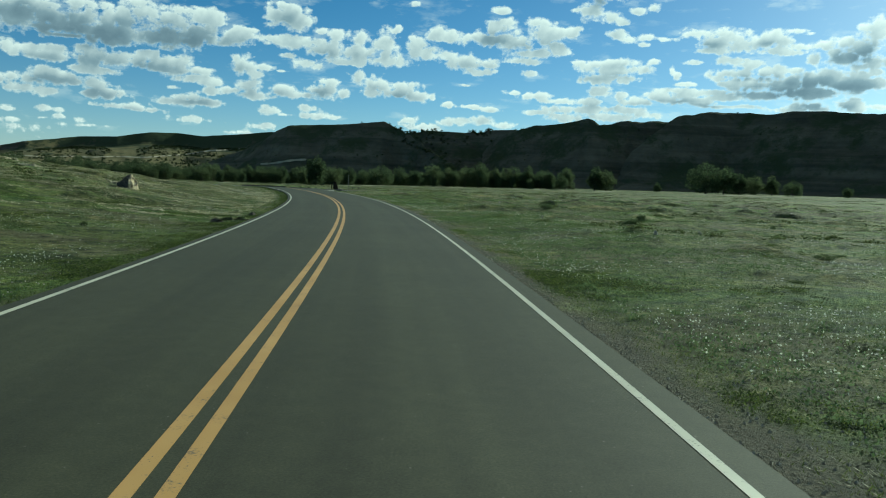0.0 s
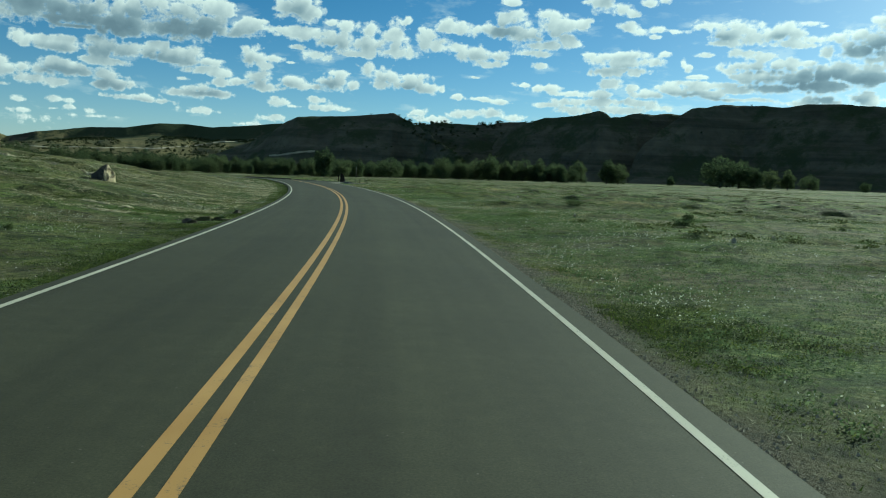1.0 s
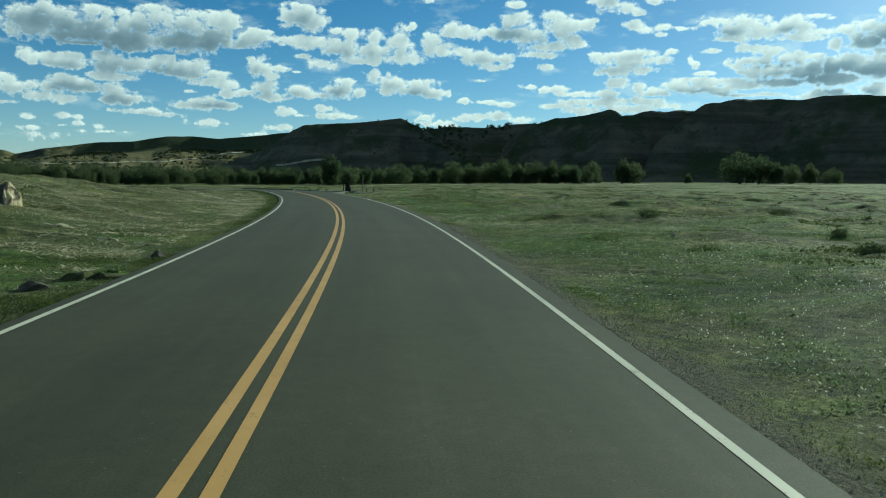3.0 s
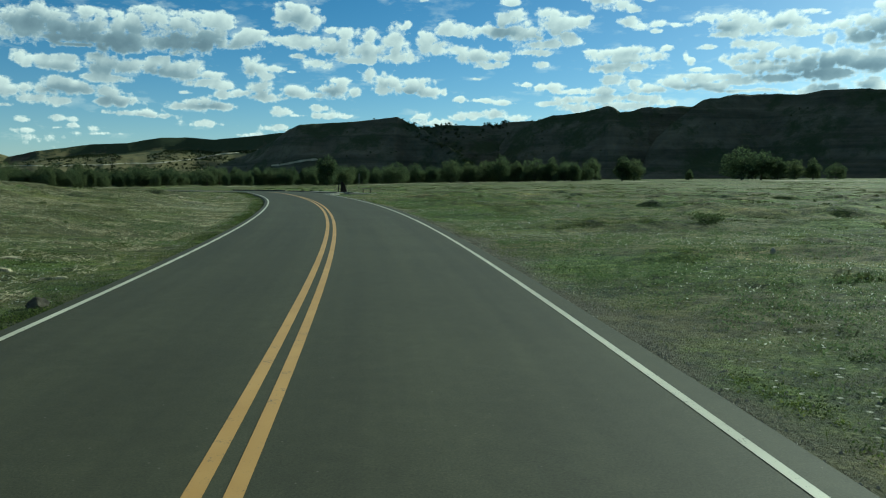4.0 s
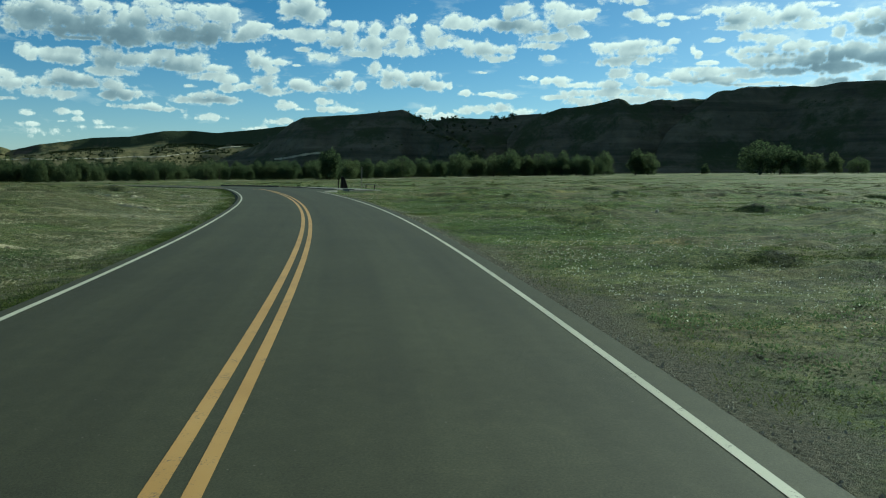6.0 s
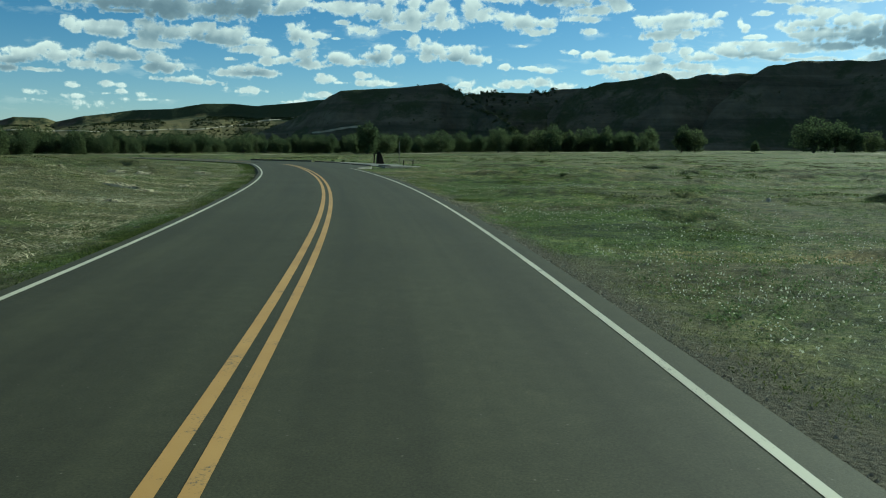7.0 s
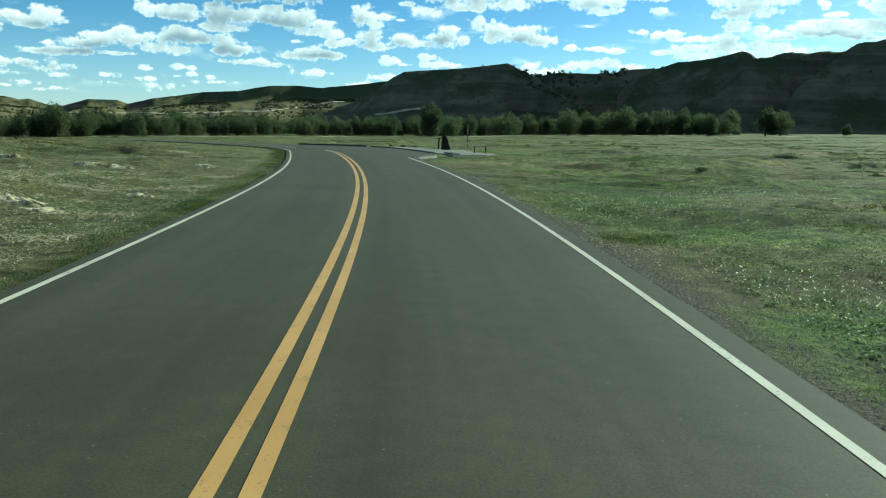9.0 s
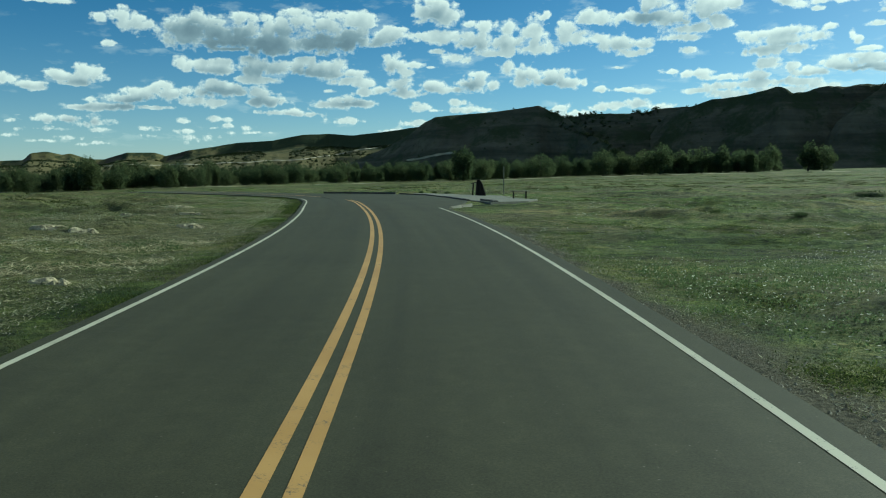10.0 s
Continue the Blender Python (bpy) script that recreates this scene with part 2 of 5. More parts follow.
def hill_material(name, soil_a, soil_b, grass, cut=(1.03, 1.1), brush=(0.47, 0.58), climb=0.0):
    """Banded clay on the steep faces, grass on the gentle ones, dark scrub in patches; by climb a metre the dark
    spreads upwards, for scrub and painted crest shade.
    """
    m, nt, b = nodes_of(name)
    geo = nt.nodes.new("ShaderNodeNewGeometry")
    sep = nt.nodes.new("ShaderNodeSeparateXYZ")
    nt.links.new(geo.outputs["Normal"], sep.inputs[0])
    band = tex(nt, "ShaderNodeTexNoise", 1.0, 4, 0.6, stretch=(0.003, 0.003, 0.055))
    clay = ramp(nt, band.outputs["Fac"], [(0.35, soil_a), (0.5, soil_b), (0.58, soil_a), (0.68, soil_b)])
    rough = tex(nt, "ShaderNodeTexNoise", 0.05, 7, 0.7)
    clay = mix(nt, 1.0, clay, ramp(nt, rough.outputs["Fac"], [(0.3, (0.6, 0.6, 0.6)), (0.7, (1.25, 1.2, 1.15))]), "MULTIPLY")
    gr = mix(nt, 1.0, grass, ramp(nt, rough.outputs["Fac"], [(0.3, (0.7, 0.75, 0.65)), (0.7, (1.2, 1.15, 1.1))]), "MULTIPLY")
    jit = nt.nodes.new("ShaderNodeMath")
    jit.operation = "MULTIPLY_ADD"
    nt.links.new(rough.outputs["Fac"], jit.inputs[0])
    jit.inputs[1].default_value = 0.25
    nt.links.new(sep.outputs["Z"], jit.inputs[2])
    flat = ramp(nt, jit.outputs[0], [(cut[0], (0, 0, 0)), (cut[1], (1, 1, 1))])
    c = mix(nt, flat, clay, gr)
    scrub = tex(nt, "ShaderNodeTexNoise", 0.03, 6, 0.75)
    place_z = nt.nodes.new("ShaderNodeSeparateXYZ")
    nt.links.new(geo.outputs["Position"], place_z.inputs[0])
    # more dark colour higher up: scrub, and the shade of rugged tops painted in
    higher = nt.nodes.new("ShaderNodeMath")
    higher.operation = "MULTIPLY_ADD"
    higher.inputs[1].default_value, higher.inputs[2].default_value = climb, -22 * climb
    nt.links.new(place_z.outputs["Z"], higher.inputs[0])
    scrub_and_shade = nt.nodes.new("ShaderNodeMath")
    nt.links.new(higher.outputs[0], scrub_and_shade.inputs[0])
    nt.links.new(scrub.outputs["Fac"], scrub_and_shade.inputs[1])
    c = mix(nt, ramp(nt, scrub_and_shade.outputs[0], [(brush[0], (0, 0, 0)), (brush[1], (1, 1, 1))]), c, (0.045, 0.058, 0.030))
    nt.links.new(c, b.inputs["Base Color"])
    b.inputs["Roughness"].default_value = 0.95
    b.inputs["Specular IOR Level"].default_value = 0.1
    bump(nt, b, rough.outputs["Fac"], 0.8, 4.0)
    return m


def leaf_material(name, a, b_col, through=0.35):
    """Leaves that differ one by one and let light through."""
    m, nt, b = nodes_of(name)
    geo = nt.nodes.new("ShaderNodeNewGeometry")
    col = ramp(nt, geo.outputs["Random Per Island"], [(0.0, a), (1.0, b_col)])
    info = nt.nodes.new("ShaderNodeObjectInfo")
    col = mix(nt, 1.0, col, ramp(nt, info.outputs["Random"], [(0.0, (0.8, 0.85, 0.8)), (1.0, (1.2, 1.12, 1.0))]), "MULTIPLY")
    nt.links.new(col, b.inputs["Base Color"])
    b.inputs["Roughness"].default_value = 0.8
    b.inputs["Specular IOR Level"].default_value = 0.04
    tr = nt.nodes.new("ShaderNodeBsdfTranslucent")
    nt.links.new(col, tr.inputs["Color"])
    ms = nt.nodes.new("ShaderNodeMixShader")
    ms.inputs[0].default_value = through
    nt.links.new(b.outputs[0], ms.inputs[1])
    nt.links.new(tr.outputs[0], ms.inputs[2])
    nt.links.new(ms.outputs[0], nt.nodes["Material Output"].inputs["Surface"])
    return m


M_ASPHALT = asphalt_material()
M_YELLOW = paint_material("yellow_paint", (0.42, 0.23, 0.062), (0.53, 0.31, 0.10))
M_WHITE = paint_material("white_paint", (0.42, 0.40, 0.31), (0.58, 0.555, 0.44))
M_GROUND = ground_material()
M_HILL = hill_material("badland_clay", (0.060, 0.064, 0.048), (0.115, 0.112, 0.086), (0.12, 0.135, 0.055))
M_FARHILL = hill_material("grassy_hill", (0.07, 0.06, 0.045), (0.12, 0.105, 0.08), (0.16, 0.142, 0.075), (0.95, 1.04), (0.49, 0.57), 0.009)
M_LEAF = leaf_material("cottonwood_leaf", (0.040, 0.061, 0.031), (0.132, 0.164, 0.090), 0.6)
M_JUNIPER = leaf_material("juniper_leaf", (0.022, 0.034, 0.016), (0.062, 0.078, 0.036), 0.15)
M_SAGE = leaf_material("sage_leaf", (0.05, 0.08, 0.03), (0.17, 0.20, 0.10), 0.35)
M_GRASS = leaf_material("grass_blade", (0.05, 0.085, 0.02), (0.17, 0.20, 0.065), 0.5)
M_TUFT = leaf_material("tuft_leaf", (0.07, 0.11, 0.045), (0.20, 0.25, 0.13), 0.5)
M_VERGE = leaf_material("verge_blade", (0.036, 0.058, 0.020), (0.105, 0.138, 0.056), 0.3)
M_MAT = leaf_material("mat_leaf", (0.035, 0.052, 0.020), (0.115, 0.135, 0.060), 0.45)
M_STRAW = leaf_material("straw", (0.15, 0.138, 0.076), (0.70, 0.67, 0.51), 0.3)
M_FLOWER = leaf_material("pale_petal", (0.68, 0.66, 0.52), (0.86, 0.84, 0.72), 0.5)
M_BARK = simple("bark", (0.05, 0.042, 0.032), (0.15, 0.13, 0.10), 6, 0.95, bump_d=0.05)
M_STONE = simple("sandstone", (0.22, 0.19, 0.14), (0.46, 0.42, 0.33), 5, 0.9, big=1.2, bump_d=0.04)
M_CONCRETE = simple("concrete", (0.12, 0.115, 0.095), (0.22, 0.215, 0.18), 18, 0.9, bump_d=0.006)
M_KERB = simple("dark_kerb", (0.05, 0.048, 0.042), (0.11, 0.10, 0.09), 12, 0.9)
M_KIOSK = simple("dark_brown_wood", (0.016, 0.013, 0.011), (0.04, 0.033, 0.027), 10, 0.95, stretch=(1, 1, 0.1))
M_KIOSK.node_tree.nodes["Principled BSDF"].inputs["Specular IOR Level"].default_value = 0.1
M_POST = simple("weathered_post", (0.14, 0.13, 0.11), (0.28, 0.26, 0.22), 14, 0.85, stretch=(1, 1, 0.1))
M_METAL = simple("grey_metal", (0.22, 0.22, 0.22), (0.35, 0.35, 0.34), 20, 0.45, metal=0.8)


# ---- helpers for building ----
def mesh_object(name, verts, faces, material, parent=None, smooth=False):
    me = bpy.data.meshes.new(name)
    me.from_pydata([tuple(map(float, v)) for v in verts], [], [tuple(map(int, f)) for f in faces])
    me.materials.append(material)
    if smooth:
        me.polygons.foreach_set("use_smooth", [True] * len(me.polygons))
    me.update()
    ob = new(name, me)
    ob.parent = parent
    return ob


def part(name, bm, material, parent=None, label="", smooth=False):
    me = bpy.data.meshes.new(name)
    bm.to_mesh(me)
    bm.free()
    me.materials.append(material)
    if smooth:
        me.polygons.foreach_set("use_smooth", [True] * len(me.polygons))
    ob = new(name, me)
    ob.parent = parent
    return tagged(ob, label=label)


def box(size, at=(0, 0, 0), rot=(0, 0, 0), bevel=0.0):
    bm = bmesh.new()
    bmesh.ops.create_cube(bm, size=1.0, matrix=pose(*at, *rot) @ Matrix.Diagonal((*size, 1)))
    if bevel:
        bmesh.ops.bevel(bm, geom=bm.edges[:], offset=bevel, segments=2, affect="EDGES")
    return bm


def grid_faces(nu, nv):
    i = np.arange(nu - 1)[:, None] * nv + np.arange(nv - 1)[None]
    return np.stack([i, i + 1, i + nv + 1, i + nv], -1).reshape(-1, 4)


def smooth_step(a, b, x):
    t = np.clip((np.asarray(x, float) - a) / (b - a), 0, 1)
    return t * t * (3 - 2 * t)


def lattice(ix, iy, seed):
    h = np.sin(ix * 127.1 + iy * 311.7 + seed * 74.7) * 43758.5453
    return h - np.floor(h)


def value_noise(x, y, seed=0):
    x, y = np.asarray(x, float), np.asarray(y, float)
    ix, iy = np.floor(x), np.floor(y)
    u, v = x - ix, y - iy
    u, v = u * u * (3 - 2 * u), v * v * (3 - 2 * v)
    a, b = lattice(ix, iy, seed), lattice(ix + 1, iy, seed)
    c, d = lattice(ix, iy + 1, seed), lattice(ix + 1, iy + 1, seed)
    return (a * (1 - u) + b * u) * (1 - v) + (c * (1 - u) + d * u) * v


def fbm(x, y, octaves=4, seed=0):
    s, k, w = 0.0, 1.0, 0.5
    for i in range(octaves):
        s = s + w * (value_noise(x * k, y * k, seed + i) - 0.5)
        k, w = k * 2.03, w * 0.5
    return s


# ---- the brow of the road ----
def fall(y):
    """The land drops a little past the bend."""
    return -0.45 * smooth_step(84, 114, y) - 0.6 * smooth_step(114, 220, y)


def past_brow(x, y):
    """A place laid out on the level, moved out to where the falling ground meets the same line of sight from the road."""
    k = 1.0
    for _ in range(12):
        k = (1.6 - float(fall(53.4 + (y - 53.4) * k))) / 1.6
    return -7.15 + (x + 7.15) * k, 53.4 + (y - 53.4) * k


# ---- the road's line ----
LANE_L, LANE_R = 2.76, 3.09


def road_line():
    """The centre line, about a metre a step: straight, then an ever tighter bend to the left, then straight away."""
    pts = []
    for y in np.arange(0, 91, 1.0):
        u = (y / 1.1 - 50) / 50
        pts.append((1.1 * (-7.483 -10.715 * u -5.975 * u**2 -1.781 * u**3 +0.099 * u**4 +0.161 * u**5), y))
    head = math.atan2(pts[0][0] - pts[1][0], 1.0)
    back = [(pts[0][0] + math.sin(head) * s, pts[0][1] - math.cos(head) * s) for s in range(70, 0, -1)]
    head = math.atan2(pts[-2][0] - pts[-1][0], 1.0)
    x, y = pts[-1]
    for s in range(330):
        head += radians(1.75) * (1 - smooth_step(10, 22, s))
        x, y = x - math.sin(head), y + math.cos(head)
        pts.append((x, y))
    pts = [past_brow(*p) if p[1] > 80 else p for p in pts]
    return np.array(back + pts)


LINE = road_line()
TAN = np.gradient(LINE, axis=0)
TAN /= np.linalg.norm(TAN, axis=1)[:, None]
SIDE = np.stack([TAN[:, 1], -TAN[:, 0]], -1)


def narrowing(i):
    """How much narrower the inner lane is at step i, from the start of the bend on."""
    return 0.2 * float(smooth_step(124, 147, i))


def road_offset(x, y):
    """How far a place lies to the right of the centre line."""
    x, y = np.asarray(x, float), np.asarray(y, float)
    shape, x, y = x.shape, x.ravel(), y.ravel()
    out = np.full(len(x), 999.0)
    near = np.where((x > -320) & (x < 60) & (y > -90) & (y < 330))[0]
    for i in range(0, len(near), 4000):
        j = near[i:i + 4000]
        d2 = (x[j, None] - LINE[None, :, 0]) ** 2 + (y[j, None] - LINE[None, :, 1]) ** 2
        k = d2.argmin(1)
        rel = np.stack([x[j] - LINE[k, 0], y[j] - LINE[k, 1]], -1)
        out[j] = np.sqrt(d2[np.arange(len(j)), k]) * np.sign((rel * SIDE[k]).sum(-1) + 1e-9)
    return out.reshape(shape)


# ---- the lie of the land ----
def base_height(x, y):
    """The valley floor: level by the road, falling off to the west and rising gently to the east."""
    r = np.hypot(np.asarray(x) + 5, np.asarray(y) - 45)
    return (0.0155 * np.clip(x, -260, 260) - 0.5 * smooth_step(0, -60, x)) * smooth_step(45, 230, r) + fall(y)


def land_height(x, y):
    off = road_offset(x, y)
    z = base_height(x, y)
    away = smooth_step(3.6, 9.0, np.abs(off))
    left = smooth_step(-4, -16, off)
    knoll = 1.75 * np.exp(-(((x + 33) / 13) ** 2 + ((y - 50) / 17) ** 2)) * left
    mound = 3.4 * np.exp(-(((x + 38.5) / 5.0) ** 2 + ((y - 48) / 6) ** 2))
    bank = 0.75 * np.exp(-(((x + 22) / 11) ** 2 + ((y - 22) / 22) ** 2)) * left
    bank = bank + 0.36 * np.exp(-(((x + 16) / 5.5) ** 2 + ((y - 37.5) / 7) ** 2)) * left
    bank = bank + 0.3 * np.exp(-(((x + 20) / 3.0) ** 2 + ((y - 62) / 4) ** 2))
    bank = bank + 0.15 * np.exp(-(((x + 15.9) / 3) ** 2 + ((y - 60.6) / 3) ** 2))
    rough = 0.24 * fbm(x / 5.0, y / 5.0, 3, 3) + 0.5 * fbm(x / 26.0, y / 26.0, 3, 9)
    rough = rough + 0.13 * fbm(x / 1.5, y / 1.3, 3, 13)
    hummock = 1.7 * np.clip(fbm(x / 5.0, y / 2.6, 3, 21) - 0.06, 0, 0.2) * smooth_step(25, 60, y + 0.4 * x) * smooth_step(170, 110, y)
    hummock = hummock + 0.9 * np.clip(fbm(x / 2.1, y / 1.4, 3, 23) - 0.08, 0, 1)
    hummock = hummock * (1 - np.exp(-(((x + 13) / 9) ** 2 + ((y - 100) / 16) ** 2)))
    z = z + (knoll + mound + bank + rough + hummock) * away
    z = z - 0.07 - 0.05 * smooth_step(3.2, 4.5, np.abs(off)) * (1 - away)
    pull = np.exp(-(((x + 16.5) / 7) ** 2 + ((y - 104) / 12) ** 2))
    return np.where(np.abs(off) < 3.9, np.minimum(z, base_height(x, y) - 0.06), z + (base_height(x, y) - 0.03 - z) * smooth_step(0.2, 0.5, pull))


def steps(lo, hi, fine, far, grow=1.09):
    """Grid lines: even between lo and hi, ever wider out to far on both sides."""
    out = list(np.arange(lo, hi + 1e-6, fine))
    s, v = fine, out[-1]
    while v < far:
        s *= grow
        v += s
        out.append(v)
    s, v = fine, lo
    front = []
    while v > -far:
        s *= grow
        v -= s
        front.append(v)
    return np.array(front[::-1] + out)


def build_ground():
    gx, gy = steps(-34, 36, 0.27, 4600), steps(0, 112, 0.27, 4600)
    x, y = np.meshgrid(gx, gy, indexing="ij")
    z = land_height(x, y)
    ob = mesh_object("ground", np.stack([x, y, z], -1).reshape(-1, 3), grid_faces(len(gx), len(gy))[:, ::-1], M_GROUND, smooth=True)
    off = road_offset(x, y)
    off = np.where(off > 0, off, 0.95 - off)
    g = (1 - smooth_step(3.5, 4.25, off + 1.8 * fbm(x / 1.5, y / 1.5, 3, 5))).ravel()
    ob.data.attributes.new("gravel", "FLOAT", "POINT").data.foreach_set("value", g.astype(np.float32))
    arid = (0.55 * smooth_step(28, 44, y - 0.3 * x - 6) * smooth_step(-3.5, -4.3, road_offset(x, y)) * np.clip(0.8 + 2.2 * fbm(x / 3.0, y / 2.4, 5, 91), 0, 1)).ravel()
    ob.data.attributes.new("dryness", "FLOAT", "POINT").data.foreach_set("value", arid.astype(np.float32))
    return tagged(ob, "short green prairie grass with bare dry patches", "ground", kind="structure")


build_ground()


def strip(name, material, lo, hi, first, last, lift, every=1, skirt=0.0):
    """A band that follows the road between two offsets, with its edges turned down by skirt; what lies along the inner edge follows its narrowing."""
    k = np.arange(first, last, every)
    share = np.linspace(0, 1, 7 if hi - lo > 1 else 2)
    inner, outer = lo, hi
    verts, uvs = [], []
    for i in k:
        lo = inner + (narrowing(i) if inner < -2 else 0.0)
        hi = outer + (narrowing(i) if outer < -2 else 0.0)
        offs = lo + (hi - lo) * share
        for o in offs:
            p = LINE[i] + SIDE[i] * o
            verts.append((p[0], p[1], float(base_height(p[0], p[1])) + lift))
            uvs.append((o, float(i)))
        if skirt:
            for o in (lo - skirt * 0.6, hi + skirt * 0.6):
                p = LINE[i] + SIDE[i] * o
                verts.append((p[0], p[1], float(base_height(p[0], p[1])) + lift - skirt))
                uvs.append((o, float(i)))
    w = len(share) + (2 if skirt else 0)
    faces = []
    for a in range(len(k) - 1):
        r0, r1 = a * w, (a + 1) * w
        cols = list(range(len(offs)))
        if skirt:
            cols = [len(offs)] + cols + [len(offs) + 1]
        for c0, c1 in zip(cols, cols[1:]):
            faces.append((r0 + c0, r0 + c1, r1 + c1, r1 + c0))
    ob = mesh_object(name, verts, faces, material, smooth=not skirt)
    layer = ob.data.uv_layers.new(name="UVMap")
    for loop in ob.data.loops:
        layer.data[loop.index].uv = uvs[loop.vertex_index]
    return ob


END = len(LINE) - 1
road = strip("road", M_ASPHALT, -LANE_L - 0.2, LANE_R + 0.3, 0, END, 0.0, skirt=0.12)
tagged(road, "two-lane grey asphalt road bending to the left", "road", kind="structure")
for lo, hi, first, last, mt, label in (
        (-0.135, -0.03, 0, 210, M_YELLOW, "worn solid yellow centre line"), (0.075, 0.175, 0, 210, M_YELLOW, "worn solid yellow centre line"),
        (-LANE_L - 0.04, -LANE_L + 0.04, 0, 215, M_WHITE, "solid white edge line"), (LANE_R - 0.04, LANE_R + 0.04, 0, 155, M_WHITE, "solid white edge line ending at a pull-out")):
    tagged(strip("road_marking", mt, lo, hi, first, last, 0.004), label, "road marking", kind="structure")


# ---- hills ----
HILL_SPOTS = {}


def ridge(name, label, crest, front, material, seed, back=500.0, rows=46, step=0.12, gully=26.0, foot=1.0, cap=(0.45, 0.35), crag=3.0, rim=1.8):
    """A ridge seen from the valley. crest: heading, distance and the height of the skyline in degrees at each corner of its top."""
    c = np.array(crest)
    az = np.arange(c[0, 0], c[-1, 0] + 1e-6, step)
    dist, elev = np.interp(az, c[:, 0], c[:, 1]), np.interp(az, c[:, 0], c[:, 2])
    elev = elev + 0.05 * fbm(az * 1.6, az * 0 + seed, 4, seed)
    top = 1.6 + dist * np.tan(np.radians(elev))
    s = np.r_[np.linspace(-1.0, 0.0, rows), np.array([0.03, 0.1, 0.3, 1.0])]
    a, t = np.meshgrid(az, s, indexing="ij")
    arc = np.radians(a) * dist[:, None]
    rib = np.abs(fbm(arc / 75, t * 0.7 + seed, 4, seed)) * 2.2
    cut = gully * (rib - 0.35) * np.clip(-t, 0, 1) ** 0.6 * np.clip(1.15 + t, 0, 1)
    cut = cut + 0.3 * gully * (np.abs(fbm(arc / 20, t * 1.5 + seed, 3, seed + 9)) * 2.4 - 0.4) * np.clip(-t * 4, 0, 1) * np.clip(1.1 + t, 0, 1)
    run = np.interp(az, *zip(*front))[:, None] if isinstance(front, list) else front
    r = dist[:, None] + np.where(t < 0, t * run, t * back) + cut
    face = np.clip(1 + t, 0, 1)
    shape = np.where(t < 0, (1 - cap[0]) * face**1.25 + cap[0] * np.clip((face - cap[1]) / (1 - cap[1]), 0, 1), 1.0)
    ledge = 0.03 * np.sin(face * 26 + 2.5 * fbm(arc / 120, t, 2, seed + 4)) * face * (1 - face) * 4
    ground_z = base_height(r * np.sin(np.radians(a)), r * np.cos(np.radians(a)))
    z = ground_z - foot + (top[:, None] - ground_z + foot) * np.clip(shape + ledge * (t < 0), 0, 1)
    z = z + crag * fbm(arc / 30, r / 30, 4, seed + 7) * np.clip(-t * 3, 0, 1) * face
    z = z - rim * np.clip(0.6 + 3.2 * fbm(arc / 14, t * 0 + seed, 3, seed + 31), 0, 1.6) * (1 - np.clip(t / 0.1, 0, 1)) * face ** 3
    v = np.stack([r * np.sin(np.radians(a)), r * np.cos(np.radians(a)), z], -1).reshape(-1, 3)
    HILL_SPOTS[name] = v.reshape(len(az), len(s), 3)
    ob = mesh_object(name, v, grid_faces(len(az), len(s))[:, ::-1], material, smooth=True)
    return tagged(ob, label, "hill", kind="structure")


ridge("hill_far", "distant grassy badland hills with scattered junipers", [
    (-62, 1500, 0.9), (-50, 1400, 0.75), (-41.3, 1350, 0.67), (-38.7, 1300, 0.75), (-38.3, 1300, 1.16), (-37.4, 1300, 1.31), (-36.5, 1300, 1.09),
    (-36.0, 1300, 1.17), (-34.9, 1300, 0.8), (-34.0, 1300, 0.8), (-32.6, 1250, 1.24), (-30.9, 1250, 1.24), (-30.2, 1250, 1.0), (-28.6, 1200, 1.4),
    (-27.1, 1200, 1.62), (-25.5, 1200, 1.9), (-23.2, 1150, 2.03), (-21.1, 1150, 2.44), (-19.3, 1150, 2.5), (-17.5, 1100, 2.4), (-15.4, 1050, 2.62),
    (-13.2, 1000, 2.92), (-11.0, 950, 3.1), (-7.0, 950, 3.0)], 520, M_FARHILL, 3, gully=70, step=0.14, cap=(0.26, 0.97), crag=10.0, rim=0.0)
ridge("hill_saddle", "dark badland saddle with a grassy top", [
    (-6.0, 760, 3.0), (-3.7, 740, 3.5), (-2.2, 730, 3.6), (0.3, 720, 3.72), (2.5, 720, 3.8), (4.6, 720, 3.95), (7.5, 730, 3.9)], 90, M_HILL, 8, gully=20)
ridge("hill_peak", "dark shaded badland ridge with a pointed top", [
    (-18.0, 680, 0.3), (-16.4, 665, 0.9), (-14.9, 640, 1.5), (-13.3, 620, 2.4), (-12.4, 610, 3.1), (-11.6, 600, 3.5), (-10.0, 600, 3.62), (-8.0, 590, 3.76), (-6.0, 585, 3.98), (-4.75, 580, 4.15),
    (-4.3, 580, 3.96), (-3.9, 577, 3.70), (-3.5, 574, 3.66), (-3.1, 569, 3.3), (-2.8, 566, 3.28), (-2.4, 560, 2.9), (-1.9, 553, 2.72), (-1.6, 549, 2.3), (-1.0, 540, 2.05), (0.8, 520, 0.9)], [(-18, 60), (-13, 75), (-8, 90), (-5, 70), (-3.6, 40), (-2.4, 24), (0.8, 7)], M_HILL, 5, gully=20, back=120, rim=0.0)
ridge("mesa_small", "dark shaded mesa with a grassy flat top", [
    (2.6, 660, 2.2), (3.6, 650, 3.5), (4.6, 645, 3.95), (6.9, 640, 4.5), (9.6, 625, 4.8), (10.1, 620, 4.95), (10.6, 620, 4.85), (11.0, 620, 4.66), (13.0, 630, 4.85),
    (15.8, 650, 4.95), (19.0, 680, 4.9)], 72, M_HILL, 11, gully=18)
